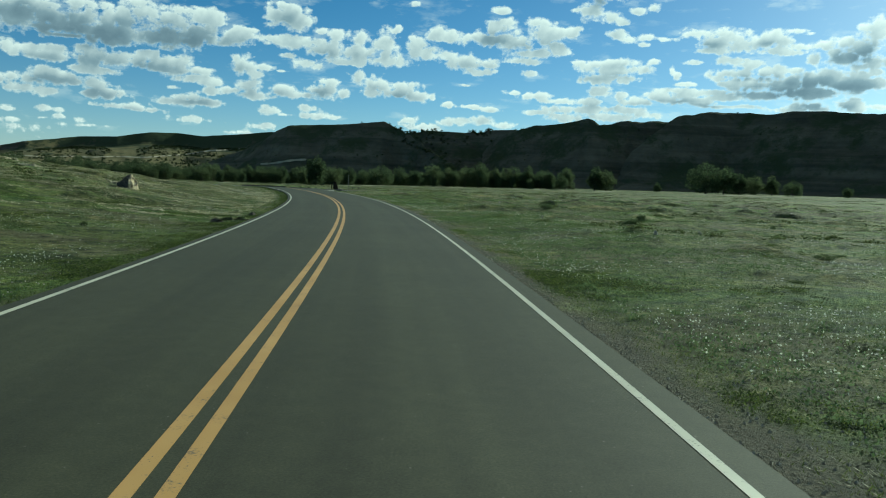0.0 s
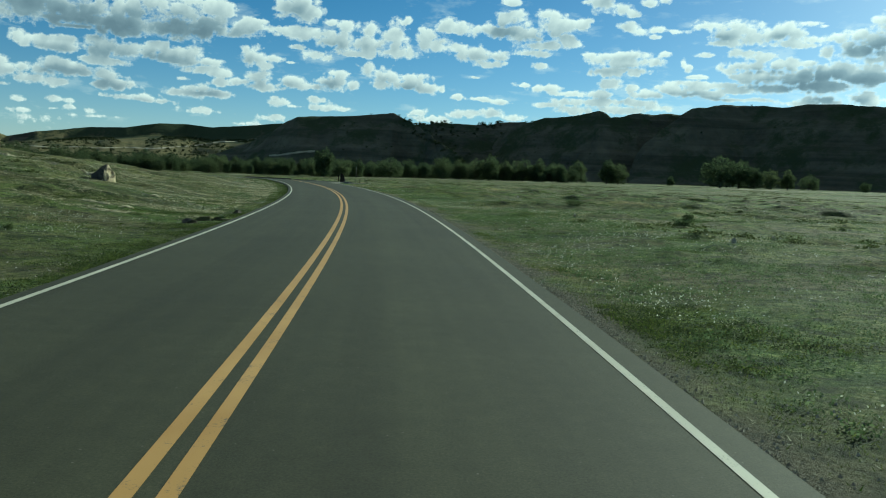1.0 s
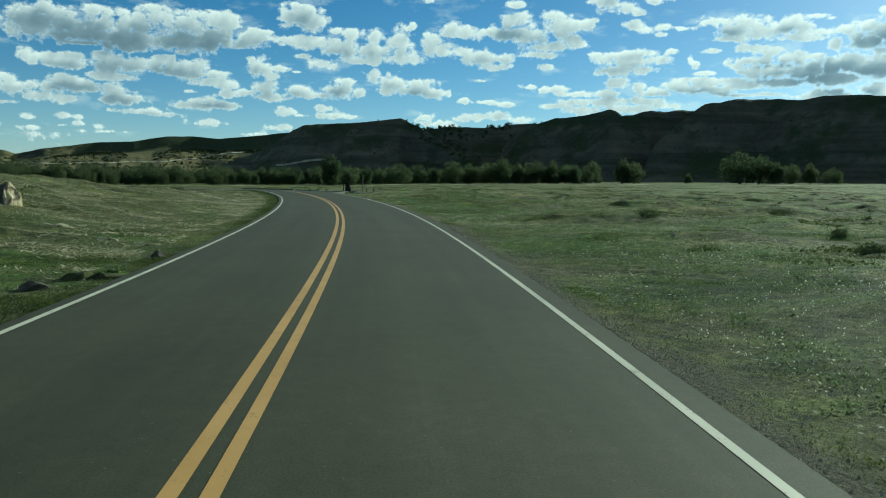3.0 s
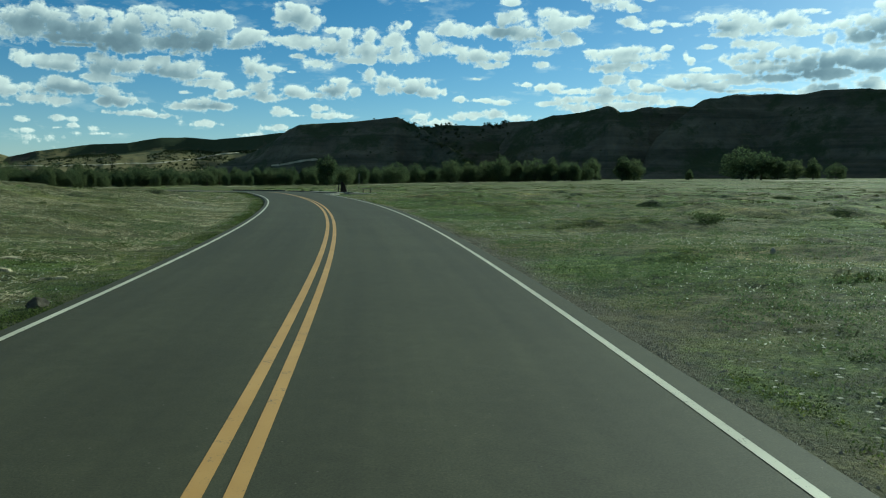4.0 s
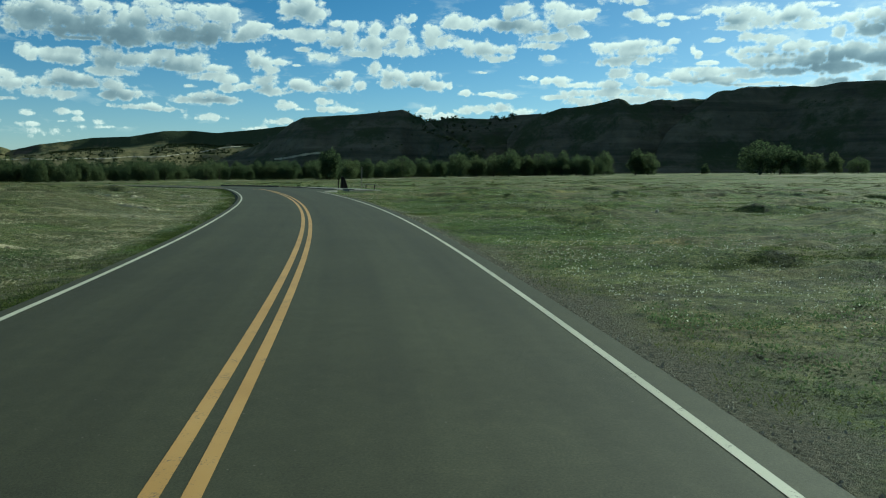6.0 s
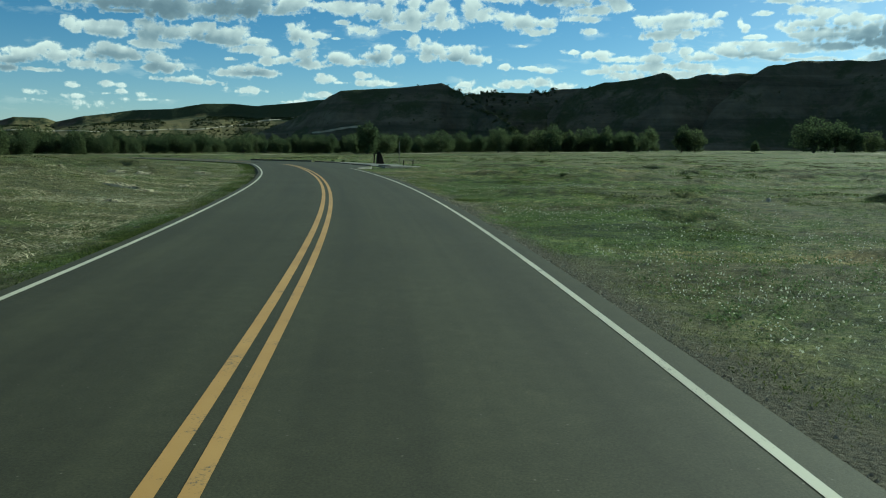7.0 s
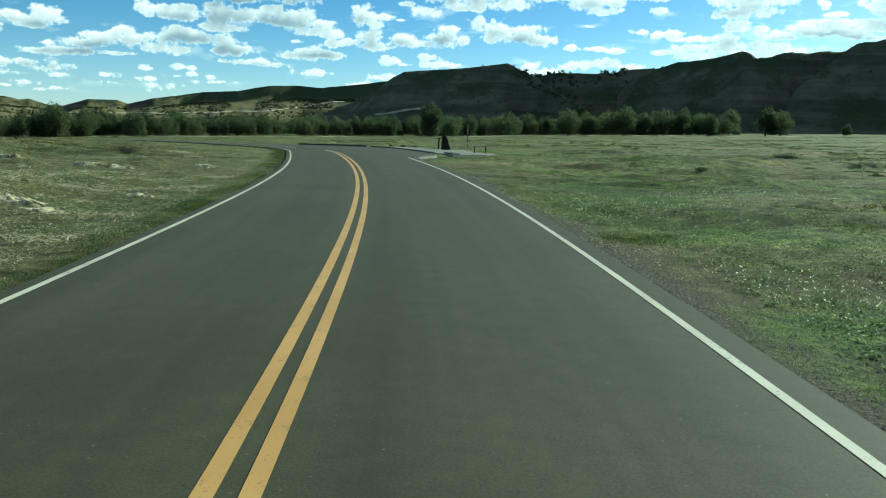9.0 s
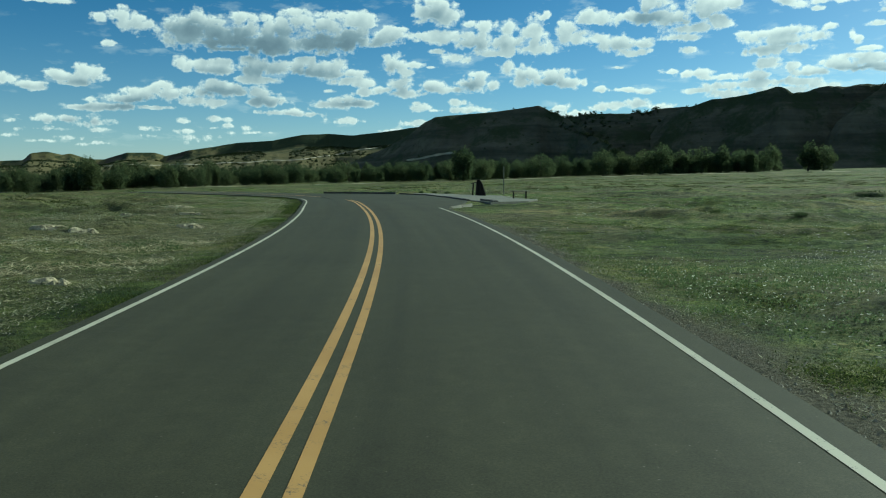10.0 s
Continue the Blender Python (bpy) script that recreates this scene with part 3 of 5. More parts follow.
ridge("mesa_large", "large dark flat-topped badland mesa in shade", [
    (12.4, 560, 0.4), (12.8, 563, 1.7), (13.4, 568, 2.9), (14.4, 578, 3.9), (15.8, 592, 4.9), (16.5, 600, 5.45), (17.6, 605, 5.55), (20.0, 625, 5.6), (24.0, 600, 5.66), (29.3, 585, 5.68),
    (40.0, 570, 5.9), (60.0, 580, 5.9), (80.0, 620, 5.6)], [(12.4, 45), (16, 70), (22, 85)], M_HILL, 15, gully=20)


def dirt_track(hill, headings, heights, width, label):
    """A pale track cut along a hillside, its line given by headings and heights over the horizon in degrees."""
    grid, verts = HILL_SPOTS[hill], []
    for col in grid:
        az = math.degrees(math.atan2(col[-4, 0], col[-4, 1]))
        if not headings[0] <= az <= headings[-1]:
            continue
        far = np.hypot(col[:, 0], col[:, 1])
        want = 1.6 + far * math.tan(radians(float(np.interp(az, headings, heights)) + 0.03 * math.sin(az * 2.1)))
        j = int(np.argmax(col[:, 2] > want))
        if j == 0:
            continue
        p, q = col[j - 1], col[j]
        d = (q - p) / (np.linalg.norm(q - p) + 1e-6)
        f = (want[j - 1] - p[2]) / max(q[2] - p[2] - want[j] + want[j - 1], 0.01)
        c = p + (q - p) * float(np.clip(f, 0, 1))
        wide = width * (0.7 + 0.5 * math.sin(az * 3.7) ** 2)
        verts += [c - d * wide * 0.5 + [0, 0, 0.5], c + d * wide * 0.5 + [0, 0, 0.9]]
    ob = mesh_object("track", verts, [(2 * k, 2 * k + 2, 2 * k + 3, 2 * k + 1) for k in range(len(verts) // 2 - 1)], M_TRACK)
    return tagged(ob, label, "track", kind="structure")


M_TRACK = simple("pale_dirt", (0.32, 0.28, 0.20), (0.50, 0.45, 0.34), 0.2, 0.95)
dirt_track("hill_far", (-34, -27.3, -20.5, -17, -12.5), (0.36, 0.42, 0.74, 1.35, 2.0), 5.0, "pale dirt track climbing along the grassy hills")
dirt_track("hill_peak", (-13.6, -12.0, -10.2), (0.55, 0.8, 1.06), 1.3, "short pale dirt track at the foot of a dark ridge")


def river_flat():
    """A strip of dry pale grass at the far edge of the plain."""
    verts = []
    for a in np.arange(-30, 26, 0.4):
        r = 296 + 26 * smooth_step(-12, 10, a) + 10 * fbm(np.array([a / 4.0]), np.array([0.5]), 3, 71)[0]
        w = 5 + 22 * max(0.0, float(fbm(np.array([a / 5.0]), np.array([3.3]), 3, 72)[0]) + 0.1)
        for d in (r, r + w):
            x, y = d * math.sin(radians(a)), d * math.cos(radians(a))
            verts.append((x, y, float(land_height(np.array([x]), np.array([y]))[0]) + 0.16))
    ob = mesh_object("dry_strip", verts, [(2 * k, 2 * k + 2, 2 * k + 3, 2 * k + 1) for k in range(len(verts) // 2 - 1)], M_DRYSTRIP)
    return tagged(ob, "strip of dry pale grass edging the plain", "ground", kind="structure")


M_DRYSTRIP = simple("dry_pale_grass", (0.20, 0.185, 0.10), (0.40, 0.36, 0.22), 0.8, 0.95)
river_flat()


# ---- clouds ----
# puffs: heading, height over the horizon, half width and half height, in degrees
CLOUDS_A = [
    (-29.1, 9.33, 2.43, 1.13), (-27.1, 9.41, 2.43, 1.13), (-25.5, 9.45, 1.82, 1.01), (-28.1, 10.15, 2.43, 0.73), (-25.2, 10.55, 1.82, 0.4), (-22.9, 9.94, 1.42, 0.89),
    (-21.3, 10.48, 1.62, 0.81), (-21.7, 10.98, 1.21, 0.4), (-19.5, 10.13, 2.02, 0.89), (-17.6, 10.51, 1.62, 0.65), (-16.6, 10.32, 0.69, 0.49), (-23.4, 8.79, 4.45, 0.81),
    (-20.2, 8.95, 3.24, 0.89), (-18, 9.35, 2.02, 0.89), (-15.5, 9.39, 1.42, 0.81), (-15, 9.94, 1.21, 0.2), (-27.6, 8.76, 1.42, 0.4), (-26.2, 8.37, 1.82, 0.2),
    (-24, 9.63, 0.49, 0.49), (-12.7, 11.05, 1.01, 0.89), (-11.7, 11.24, 1.42, 1.09), (-10.9, 10.93, 0.89, 0.81), (-12.3, 11.84, 0.81, 0.4), (-9.5, 10.26, 0.73, 0.36)]
CLOUDS_B = [
    (-8.2, 10.04, 1.21, 0.49), (-6.6, 10.07, 0.73, 0.57), (-13, 9.42, 1.21, 0.36), (-11, 9.38, 1.82, 0.49), (-9, 9.13, 2.02, 0.73), (-7, 8.87, 2.02, 0.73),
    (-4.7, 9.59, 1.01, 1.29), (-4.5, 8.42, 1.62, 0.49), (-2.5, 9.71, 0.89, 0.81), (-2, 9.14, 1.42, 0.57), (-2.9, 10.16, 0.49, 0.4), (-4.2, 10.6, 0.49, 0.4),
    (-7.4, 8.25, 1.62, 0.32), (-1.1, 10.48, 1.01, 0.57), (-0, 10.41, 1.01, 0.61), (-10.6, 7.96, 1.13, 0.36), (-11.8, 8.35, 0.61, 0.2), (-9.6, 7.71, 0.61, 0.32),
    (-29.7, 7.46, 0.57, 0.49), (-28.3, 7.16, 1.21, 0.49), (-27, 7.13, 1.21, 0.65), (-25.1, 7.7, 0.81, 0.4), (-24.6, 7.21, 1.62, 0.81), (-23.2, 7.16, 1.21, 0.65)]
CLOUDS_C = [
    (-24.8, 6.38, 1.62, 0.32), (-21.8, 7.19, 0.81, 0.49), (-20.4, 7.18, 1.21, 0.57), (-19.1, 7.37, 1.42, 0.57), (-18, 6.89, 1.01, 0.36), (-19.8, 6.73, 1.42, 0.36),
    (-21.1, 7.74, 1.01, 0.32), (-18.3, 6.36, 1.21, 0.36), (-17.2, 6.18, 1.21, 0.36), (-14.9, 7.53, 1.01, 0.81), (-15.3, 7.88, 0.61, 0.49), (-13.4, 7.45, 1.01, 0.32),
    (-14.3, 6.99, 0.81, 0.36), (-12.2, 7.26, 0.49, 0.12), (-14.5, 6.19, 1.21, 0.57), (-15.7, 5.72, 0.81, 0.32), (-13.9, 5.45, 1.62, 0.4), (-12.1, 5.96, 1.01, 0.49),
    (-10.9, 5.72, 1.42, 0.32), (-9.3, 6.14, 1.42, 0.65), (-8.9, 6.76, 0.81, 0.32), (-7.9, 6.02, 0.61, 0.4), (-6.7, 7.1, 0.73, 0.57), (-5.5, 6.76, 1.13, 0.73)]
CLOUDS_D = [
    (-5.8, 6.14, 1.01, 0.4), (-3.4, 6.67, 1.21, 0.57), (-2.8, 6.9, 0.61, 0.32), (-2.3, 6.03, 1.21, 0.49), (-4, 6.23, 1.01, 0.4), (-1.3, 6.08, 0.32, 0.32),
    (-27.6, 5.81, 1.21, 0.57), (-26.7, 5.73, 1.21, 0.53), (-28.3, 5.39, 1.01, 0.4), (-29.4, 5.45, 0.89, 0.4), (-28.9, 4.79, 1.62, 0.45), (-27.6, 4.73, 1.01, 0.28),
    (-25.8, 5.44, 0.49, 0.24), (-24.3, 5.4, 1.01, 0.49), (-23.9, 4.95, 1.62, 0.49), (-24.6, 4.82, 1.21, 0.36), (-22.9, 4.96, 0.49, 0.28), (-19.6, 5.61, 0.61, 0.16),
    (-17.2, 5.53, 0.81, 0.28), (-18.5, 5.04, 1.21, 0.36), (-18.5, 4.65, 2.02, 0.32), (-17.4, 4.73, 1.01, 0.32), (-20, 4.54, 0.73, 0.2), (-23.4, 4.06, 1.42, 0.24)]
CLOUDS_E = [
    (-22.2, 4.07, 1.42, 0.32), (-21.3, 3.95, 1.21, 0.2), (-18.1, 3.55, 1.42, 0.24), (-27.3, 3.6, 1.21, 0.2), (-26.7, 3.17, 0.49, 0.16), (-27.8, 2.97, 0.81, 0.12),
    (-29.7, 3.47, 0.49, 0.2), (-13.1, 4.51, 1.01, 0.32), (-13.4, 4.77, 0.49, 0.24), (-12.1, 4.25, 0.61, 0.12), (-10.3, 4.8, 0.57, 0.32), (-9.5, 4.32, 1.21, 0.32),
    (-8.5, 4.25, 0.81, 0.16), (-10.5, 4.26, 0.61, 0.24), (-14.1, 3.25, 1.42, 0.28), (-13.3, 3.42, 0.81, 0.24), (-15.2, 2.78, 1.01, 0.16), (-2.9, 4.37, 1.01, 0.32),
    (-2, 3.88, 1.62, 0.32), (-1, 3.8, 0.81, 0.24), (-29.4, 2.78, 0.81, 0.28), (-28.8, 2.28, 1.21, 0.36), (-28, 2.45, 0.81, 0.2), (-29.7, 1.96, 0.61, 0.24)]
CLOUDS_F = [
    (-25.1, 2.65, 1.62, 0.12), (-23.9, 2.62, 0.61, 0.16), (-25.5, 3, 0.49, 0.2), (3.6, 12.28, 0.73, 0.32), (4, 11.52, 0.81, 0.49), (3.2, 11.11, 1.01, 0.49),
    (2.9, 10.32, 1.42, 0.65), (4.5, 10.17, 1.62, 0.81), (1.6, 10.47, 0.89, 0.32), (5.4, 9.41, 1.62, 0.32), (6.1, 11.57, 1.01, 0.4), (6.9, 10.82, 1.62, 0.89),
    (7.6, 9.86, 1.01, 0.57), (8.6, 10.84, 0.73, 0.57), (9.1, 11.16, 0.49, 0.2), (6.6, 9.44, 1.21, 0.32), (1.1, 8.68, 1.82, 0.65), (-0.2, 9.02, 1.01, 0.4),
    (2.5, 8.65, 1.62, 0.4), (2.2, 8, 1.42, 0.32), (4.8, 8.88, 1.21, 0.32), (5.8, 8.83, 0.61, 0.2), (5.9, 7.96, 0.81, 0.28), (9.9, 12.31, 1.13, 0.57)]
CLOUDS_G = [
    (11.3, 12.01, 1.01, 0.53), (12.1, 11.63, 0.61, 0.32), (8.9, 12.45, 0.49, 0.24), (13.2, 12.38, 0.73, 0.32), (14.2, 12.56, 0.61, 0.4), (11.9, 10.8, 0.81, 0.4),
    (12.6, 10.49, 0.81, 0.36), (13.9, 10.57, 0.73, 0.28), (15.1, 10.49, 0.73, 0.2), (13.8, 10.11, 0.49, 0.16), (17.1, 10.85, 1.01, 0.4), (18.3, 10.27, 1.21, 0.73),
    (19.4, 10.62, 1.42, 0.65), (20.2, 10.06, 1.42, 0.65), (21.6, 10.21, 1.42, 0.65), (22.6, 10.36, 1.01, 0.65), (18.3, 9.64, 1.21, 0.24), (22.3, 9.64, 1.42, 0.32),
    (23.6, 10.87, 1.01, 0.2), (24.5, 10.66, 0.61, 0.12), (24.1, 9.78, 1.42, 0.32), (25.4, 9.85, 1.21, 0.32), (23.4, 9.44, 1.21, 0.24), (24.8, 9.04, 0.61, 0.49)]
CLOUDS_H = [
    (26.7, 10.05, 0.89, 0.57), (27.7, 9.66, 1.42, 1.01), (28.3, 10.67, 1.01, 0.89), (26.8, 8.99, 1.42, 0.73), (28.3, 8.76, 1.21, 0.57), (26.1, 9.36, 0.81, 0.4),
    (10.7, 8.74, 1.21, 0.36), (9.9, 8.53, 1.21, 0.4), (12.3, 8.87, 1.21, 0.4), (11.9, 8.36, 2.02, 0.49), (10.7, 7.76, 1.62, 0.4), (12.5, 7.78, 1.42, 0.4),
    (13.9, 8.38, 1.01, 0.32), (14.6, 8.97, 0.4, 0.28), (9.3, 8.91, 0.61, 0.16), (15.8, 8.39, 0.32, 0.4), (16.2, 8.01, 0.32, 0.28), (17.3, 8.97, 0.81, 0.2),
    (16.8, 7.44, 1.01, 0.16), (19.9, 9.02, 1.42, 0.32), (21, 8.75, 1.42, 0.49), (22.4, 8.36, 1.62, 0.4), (19.9, 8.2, 1.62, 0.4), (18.9, 7.82, 1.01, 0.36)]
CLOUDS_I = [
    (23.5, 8.34, 1.21, 0.32), (21.1, 7.44, 2.02, 0.65), (23.2, 7.43, 2.43, 0.81), (25.2, 7.77, 2.43, 0.73), (26.9, 7.38, 2.02, 0.73), (24.6, 6.86, 3.24, 0.49),
    (21.8, 6.69, 2.43, 0.4), (19.6, 7.44, 1.01, 0.4), (28.2, 7.36, 1.21, 0.49), (28.3, 8.06, 1.01, 0.32), (17.8, 6.87, 2.02, 0.32), (16.3, 7.05, 1.62, 0.28),
    (15.5, 6.46, 2.02, 0.4), (13.6, 6.23, 1.62, 0.4), (17.1, 6.28, 2.43, 0.32), (19.3, 6.49, 1.62, 0.32), (12.4, 6.6, 0.61, 0.32), (10.8, 6.77, 1.01, 0.49),
    (10, 6.15, 1.62, 0.36), (6.4, 6.45, 1.62, 0.32), (4.7, 6.6, 0.81, 0.16), (8, 6.1, 1.62, 0.24), (8.5, 5.51, 1.62, 0.32), (6.4, 5.24, 1.21, 0.24)]
CLOUDS_J = [
    (10.1, 5.55, 1.42, 0.32), (12.5, 5.61, 2.02, 0.32), (11.7, 5.07, 2.02, 0.32), (8.5, 4.98, 2.02, 0.4), (14.5, 5.26, 1.42, 0.28), (25, 5.94, 1.21, 0.4),
    (27, 6.12, 1.01, 0.49), (23.7, 5.76, 1.62, 0.24), (27.7, 5.76, 1.01, 0.24), (28.8, 5.93, 0.81, 0.24), (20.1, 5.93, 2.43, 0.16), (1.4, 5.47, 1.01, 0.2),
    (3.1, 5.33, 1.01, 0.24), (-0.2, 5.6, 0.61, 0.24), (0.2, 4.39, 1.21, 0.32), (2.3, 4.48, 1.62, 0.36), (4, 4.26, 1.21, 0.32), (1, 6.99, 0.73, 0.12),
    (-2.8, 12.49, 0.61, 0.24), (-33.3, 10.25, 0.89, 0.49), (-32.3, 9.77, 1.42, 0.57), (-33, 9.73, 0.81, 0.49), (-34.7, 10.09, 0.57, 0.32), (-37.1, 10.92, 1.13, 0.32)]
CLOUDS_K = [
    (-38.4, 10.81, 0.61, 0.2), (-34.1, 8.4, 0.61, 0.2), (-37.5, 6.41, 0.81, 0.36), (-37.1, 6.14, 0.81, 0.32), (-35.7, 6.5, 0.73, 0.49), (-35.2, 6.33, 0.89, 0.57),
    (-36.1, 5.93, 0.81, 0.24), (-36.4, 5.74, 1.21, 0.16), (-40.1, 5.93, 0.89, 0.4), (-39.2, 5.62, 1.21, 0.32), (-38.6, 5.39, 0.61, 0.24), (-32.3, 5.13, 1.42, 0.57),
    (-33.4, 4.91, 1.42, 0.36), (-31.4, 5.54, 1.01, 0.4), (-30.8, 5.74, 0.81, 0.32), (-30.5, 5.18, 1.62, 0.49), (-35.5, 4.74, 0.49, 0.24), (-36.2, 4.28, 1.62, 0.28),
    (-34.1, 4.33, 2.43, 0.28), (-31.6, 4.31, 2.02, 0.16), (-38.2, 3.49, 1.21, 0.32), (-36.9, 3.52, 1.82, 0.32), (-35.5, 3.17, 1.62, 0.32), (-38.2, 2.83, 1.62, 0.2)]
CLOUDS_L = [
    (-34.9, 2.81, 0.81, 0.2), (-32, 2.92, 0.81, 0.2), (-32.6, 2.38, 1.01, 0.16), (-40.4, 3.25, 0.49, 0.16), (-40.3, 2.36, 0.61, 0.2), (-36.6, 2.22, 1.01, 0.16),
    (-35.6, 1.86, 1.62, 0.12), (-38.3, 2.02, 1.01, 0.12)]
# their grey undersides, with how deep the grey is
SHADE_A = [
    (-25.1, 8.6, 4.86, 0.89, 1), (-19.5, 8.91, 3.24, 0.81, 1), (-28.8, 9.55, 2.43, 0.81, 0.8), (-26.5, 9.15, 2.43, 0.81, 0.9), (-21.7, 9.53, 2.02, 0.57, 0.7), (-11.9, 10.85, 1.01, 0.73, 0.45),
    (-15, 9.18, 0.81, 0.4, 0.35), (-9, 8.74, 1.62, 0.4, 0.35), (-6.6, 8.69, 1.21, 0.32, 0.3), (-24.1, 6.97, 2.43, 0.57, 0.6), (-20.9, 6.9, 2.02, 0.49, 0.6), (-27.2, 6.87, 1.62, 0.32, 0.5),
    (-18.7, 6.64, 1.21, 0.32, 0.4), (-27.2, 5.5, 1.82, 0.36, 0.7), (-28.8, 5.16, 1.62, 0.2, 0.5), (-24.1, 4.86, 1.42, 0.4, 0.7), (-18.5, 4.73, 1.82, 0.28, 0.7), (-22, 3.9, 1.62, 0.2, 0.4),
    (-13.7, 5.66, 2.02, 0.32, 0.5), (-9.7, 5.91, 1.21, 0.49, 0.6)]
SHADE_B = [
    (-5.7, 6.55, 0.81, 0.32, 0.4), (-3.6, 6.05, 1.21, 0.32, 0.5), (-14.9, 7.33, 0.81, 0.32, 0.35), (3.1, 10.25, 1.21, 0.49, 0.75), (5.4, 9.81, 1.42, 0.49, 0.5), (7.8, 10.06, 1.01, 0.4, 0.3),
    (1.7, 8.5, 1.62, 0.32, 0.35), (18.1, 10.09, 1.01, 0.32, 0.6), (21.9, 10.09, 0.81, 0.24, 0.5), (27.8, 9.13, 1.82, 0.65, 1), (26.5, 9, 1.01, 0.4, 0.8), (23.2, 6.87, 3.24, 0.57, 1),
    (24.6, 7.49, 2.02, 0.57, 1), (26.9, 7.2, 2.02, 0.57, 0.9), (20.8, 6.88, 1.21, 0.4, 0.8), (21.4, 7.89, 1.62, 0.24, 0.7), (25.7, 5.94, 2.02, 0.32, 0.8), (17.1, 5.97, 2.02, 0.2, 0.6),
    (16.3, 6.27, 1.62, 0.2, 0.5), (11.9, 8.64, 1.21, 0.24, 0.3)]
SHADE_C = [
    (10.3, 7.75, 1.21, 0.2, 0.3), (12.3, 7.98, 1.21, 0.2, 0.3), (10.9, 5.77, 1.21, 0.24, 0.35), (13.6, 6.03, 1.21, 0.2, 0.35), (-32.3, 4.68, 2.02, 0.32, 0.7), (-34.1, 4.33, 2.02, 0.24, 0.7),
    (-35.8, 4.28, 1.21, 0.2, 0.6), (-35.7, 5.84, 1.21, 0.2, 0.5), (-36.5, 3.23, 2.02, 0.2, 0.5), (-37.4, 6.06, 0.61, 0.16, 0.3), (-39.5, 5.42, 1.21, 0.16, 0.3)]


def cloud_material():
    m, nt, b = nodes_of("cloud")
    nt.nodes.remove(b)
    dens = nt.nodes.new("ShaderNodeAttribute")
    dens.attribute_name = "cloud_mass"
    under = nt.nodes.new("ShaderNodeAttribute")
    under.attribute_name = "cloud_shade"
    co = nt.nodes.new("ShaderNodeTexCoord").outputs["Object"]
    shred = tex(nt, "ShaderNodeTexNoise", 0.05, 6, 0.66, vec=co, stretch=(1, 1, 1.2))
    soft = tex(nt, "ShaderNodeTexNoise", 0.022, 5, 0.6, vec=co)

    def calc(op, a, b_val, c_val=None):
        n = nt.nodes.new("ShaderNodeMath")
        n.operation = op
        for sock, v in zip(n.inputs, (a, b_val, c_val)):
            if v is None:
                continue
            if isinstance(v, (int, float)):
                sock.default_value = v
            else:
                nt.links.new(v, sock)
        return n.outputs[0]

    d = calc("MULTIPLY_ADD", calc("SUBTRACT", shred.outputs["Fac"], 0.5), 0.75, dens.outputs["Fac"])
    wisp = tex(nt, "ShaderNodeTexNoise", 0.004, 7, 0.62, vec=co, stretch=(1, 1, 3.2))
    thin = calc("MULTIPLY", calc("MINIMUM", calc("MAXIMUM", calc("MULTIPLY_ADD", wisp.outputs["Fac"], 2.6, -1.35), 0.0), 0.3), calc("MINIMUM", calc("MULTIPLY_ADD", dens.outputs["Fac"], 0.7, 1.05), 1.0))
    solid = ramp(nt, calc("ADD", d, 0.3), [(0.16, (0, 0, 0)), (0.3, (0.3, 0.3, 0.3)), (0.54, (1, 1, 1))])
    haze = nt.nodes.new("ShaderNodeAttribute")
    haze.attribute_name = "haze"
    glow = nt.nodes.new("ShaderNodeAttribute")
    glow.attribute_name = "towards_sun"
    alpha = calc("MAXIMUM", calc("MAXIMUM", solid, thin), haze.outputs["Fac"])
    lit = calc("MULTIPLY_ADD", calc("SUBTRACT", soft.outputs["Fac"], 0.5), 0.3, calc("SUBTRACT", 1.0, under.outputs["Fac"]))
    tone = ramp(nt, lit, [(0.0, (0.185, 0.245, 0.325)), (0.3, (0.29, 0.36, 0.45)), (0.62, (0.58, 0.62, 0.69)), (0.92, (0.95, 0.95, 0.97))])
    em = nt.nodes.new("ShaderNodeEmission")
    nt.links.new(glow.outputs["Fac"], em.inputs["Strength"])
    nt.links.new(tone, em.inputs["Color"])
    clear = nt.nodes.new("ShaderNodeBsdfTransparent")
    ms = nt.nodes.new("ShaderNodeMixShader")
    nt.links.new(alpha, ms.inputs[0])
    nt.links.new(clear.outputs[0], ms.inputs[1])
    nt.links.new(em.outputs[0], ms.inputs[2])
    nt.links.new(ms.outputs[0], nt.nodes["Material Output"].inputs["Surface"])
    return m


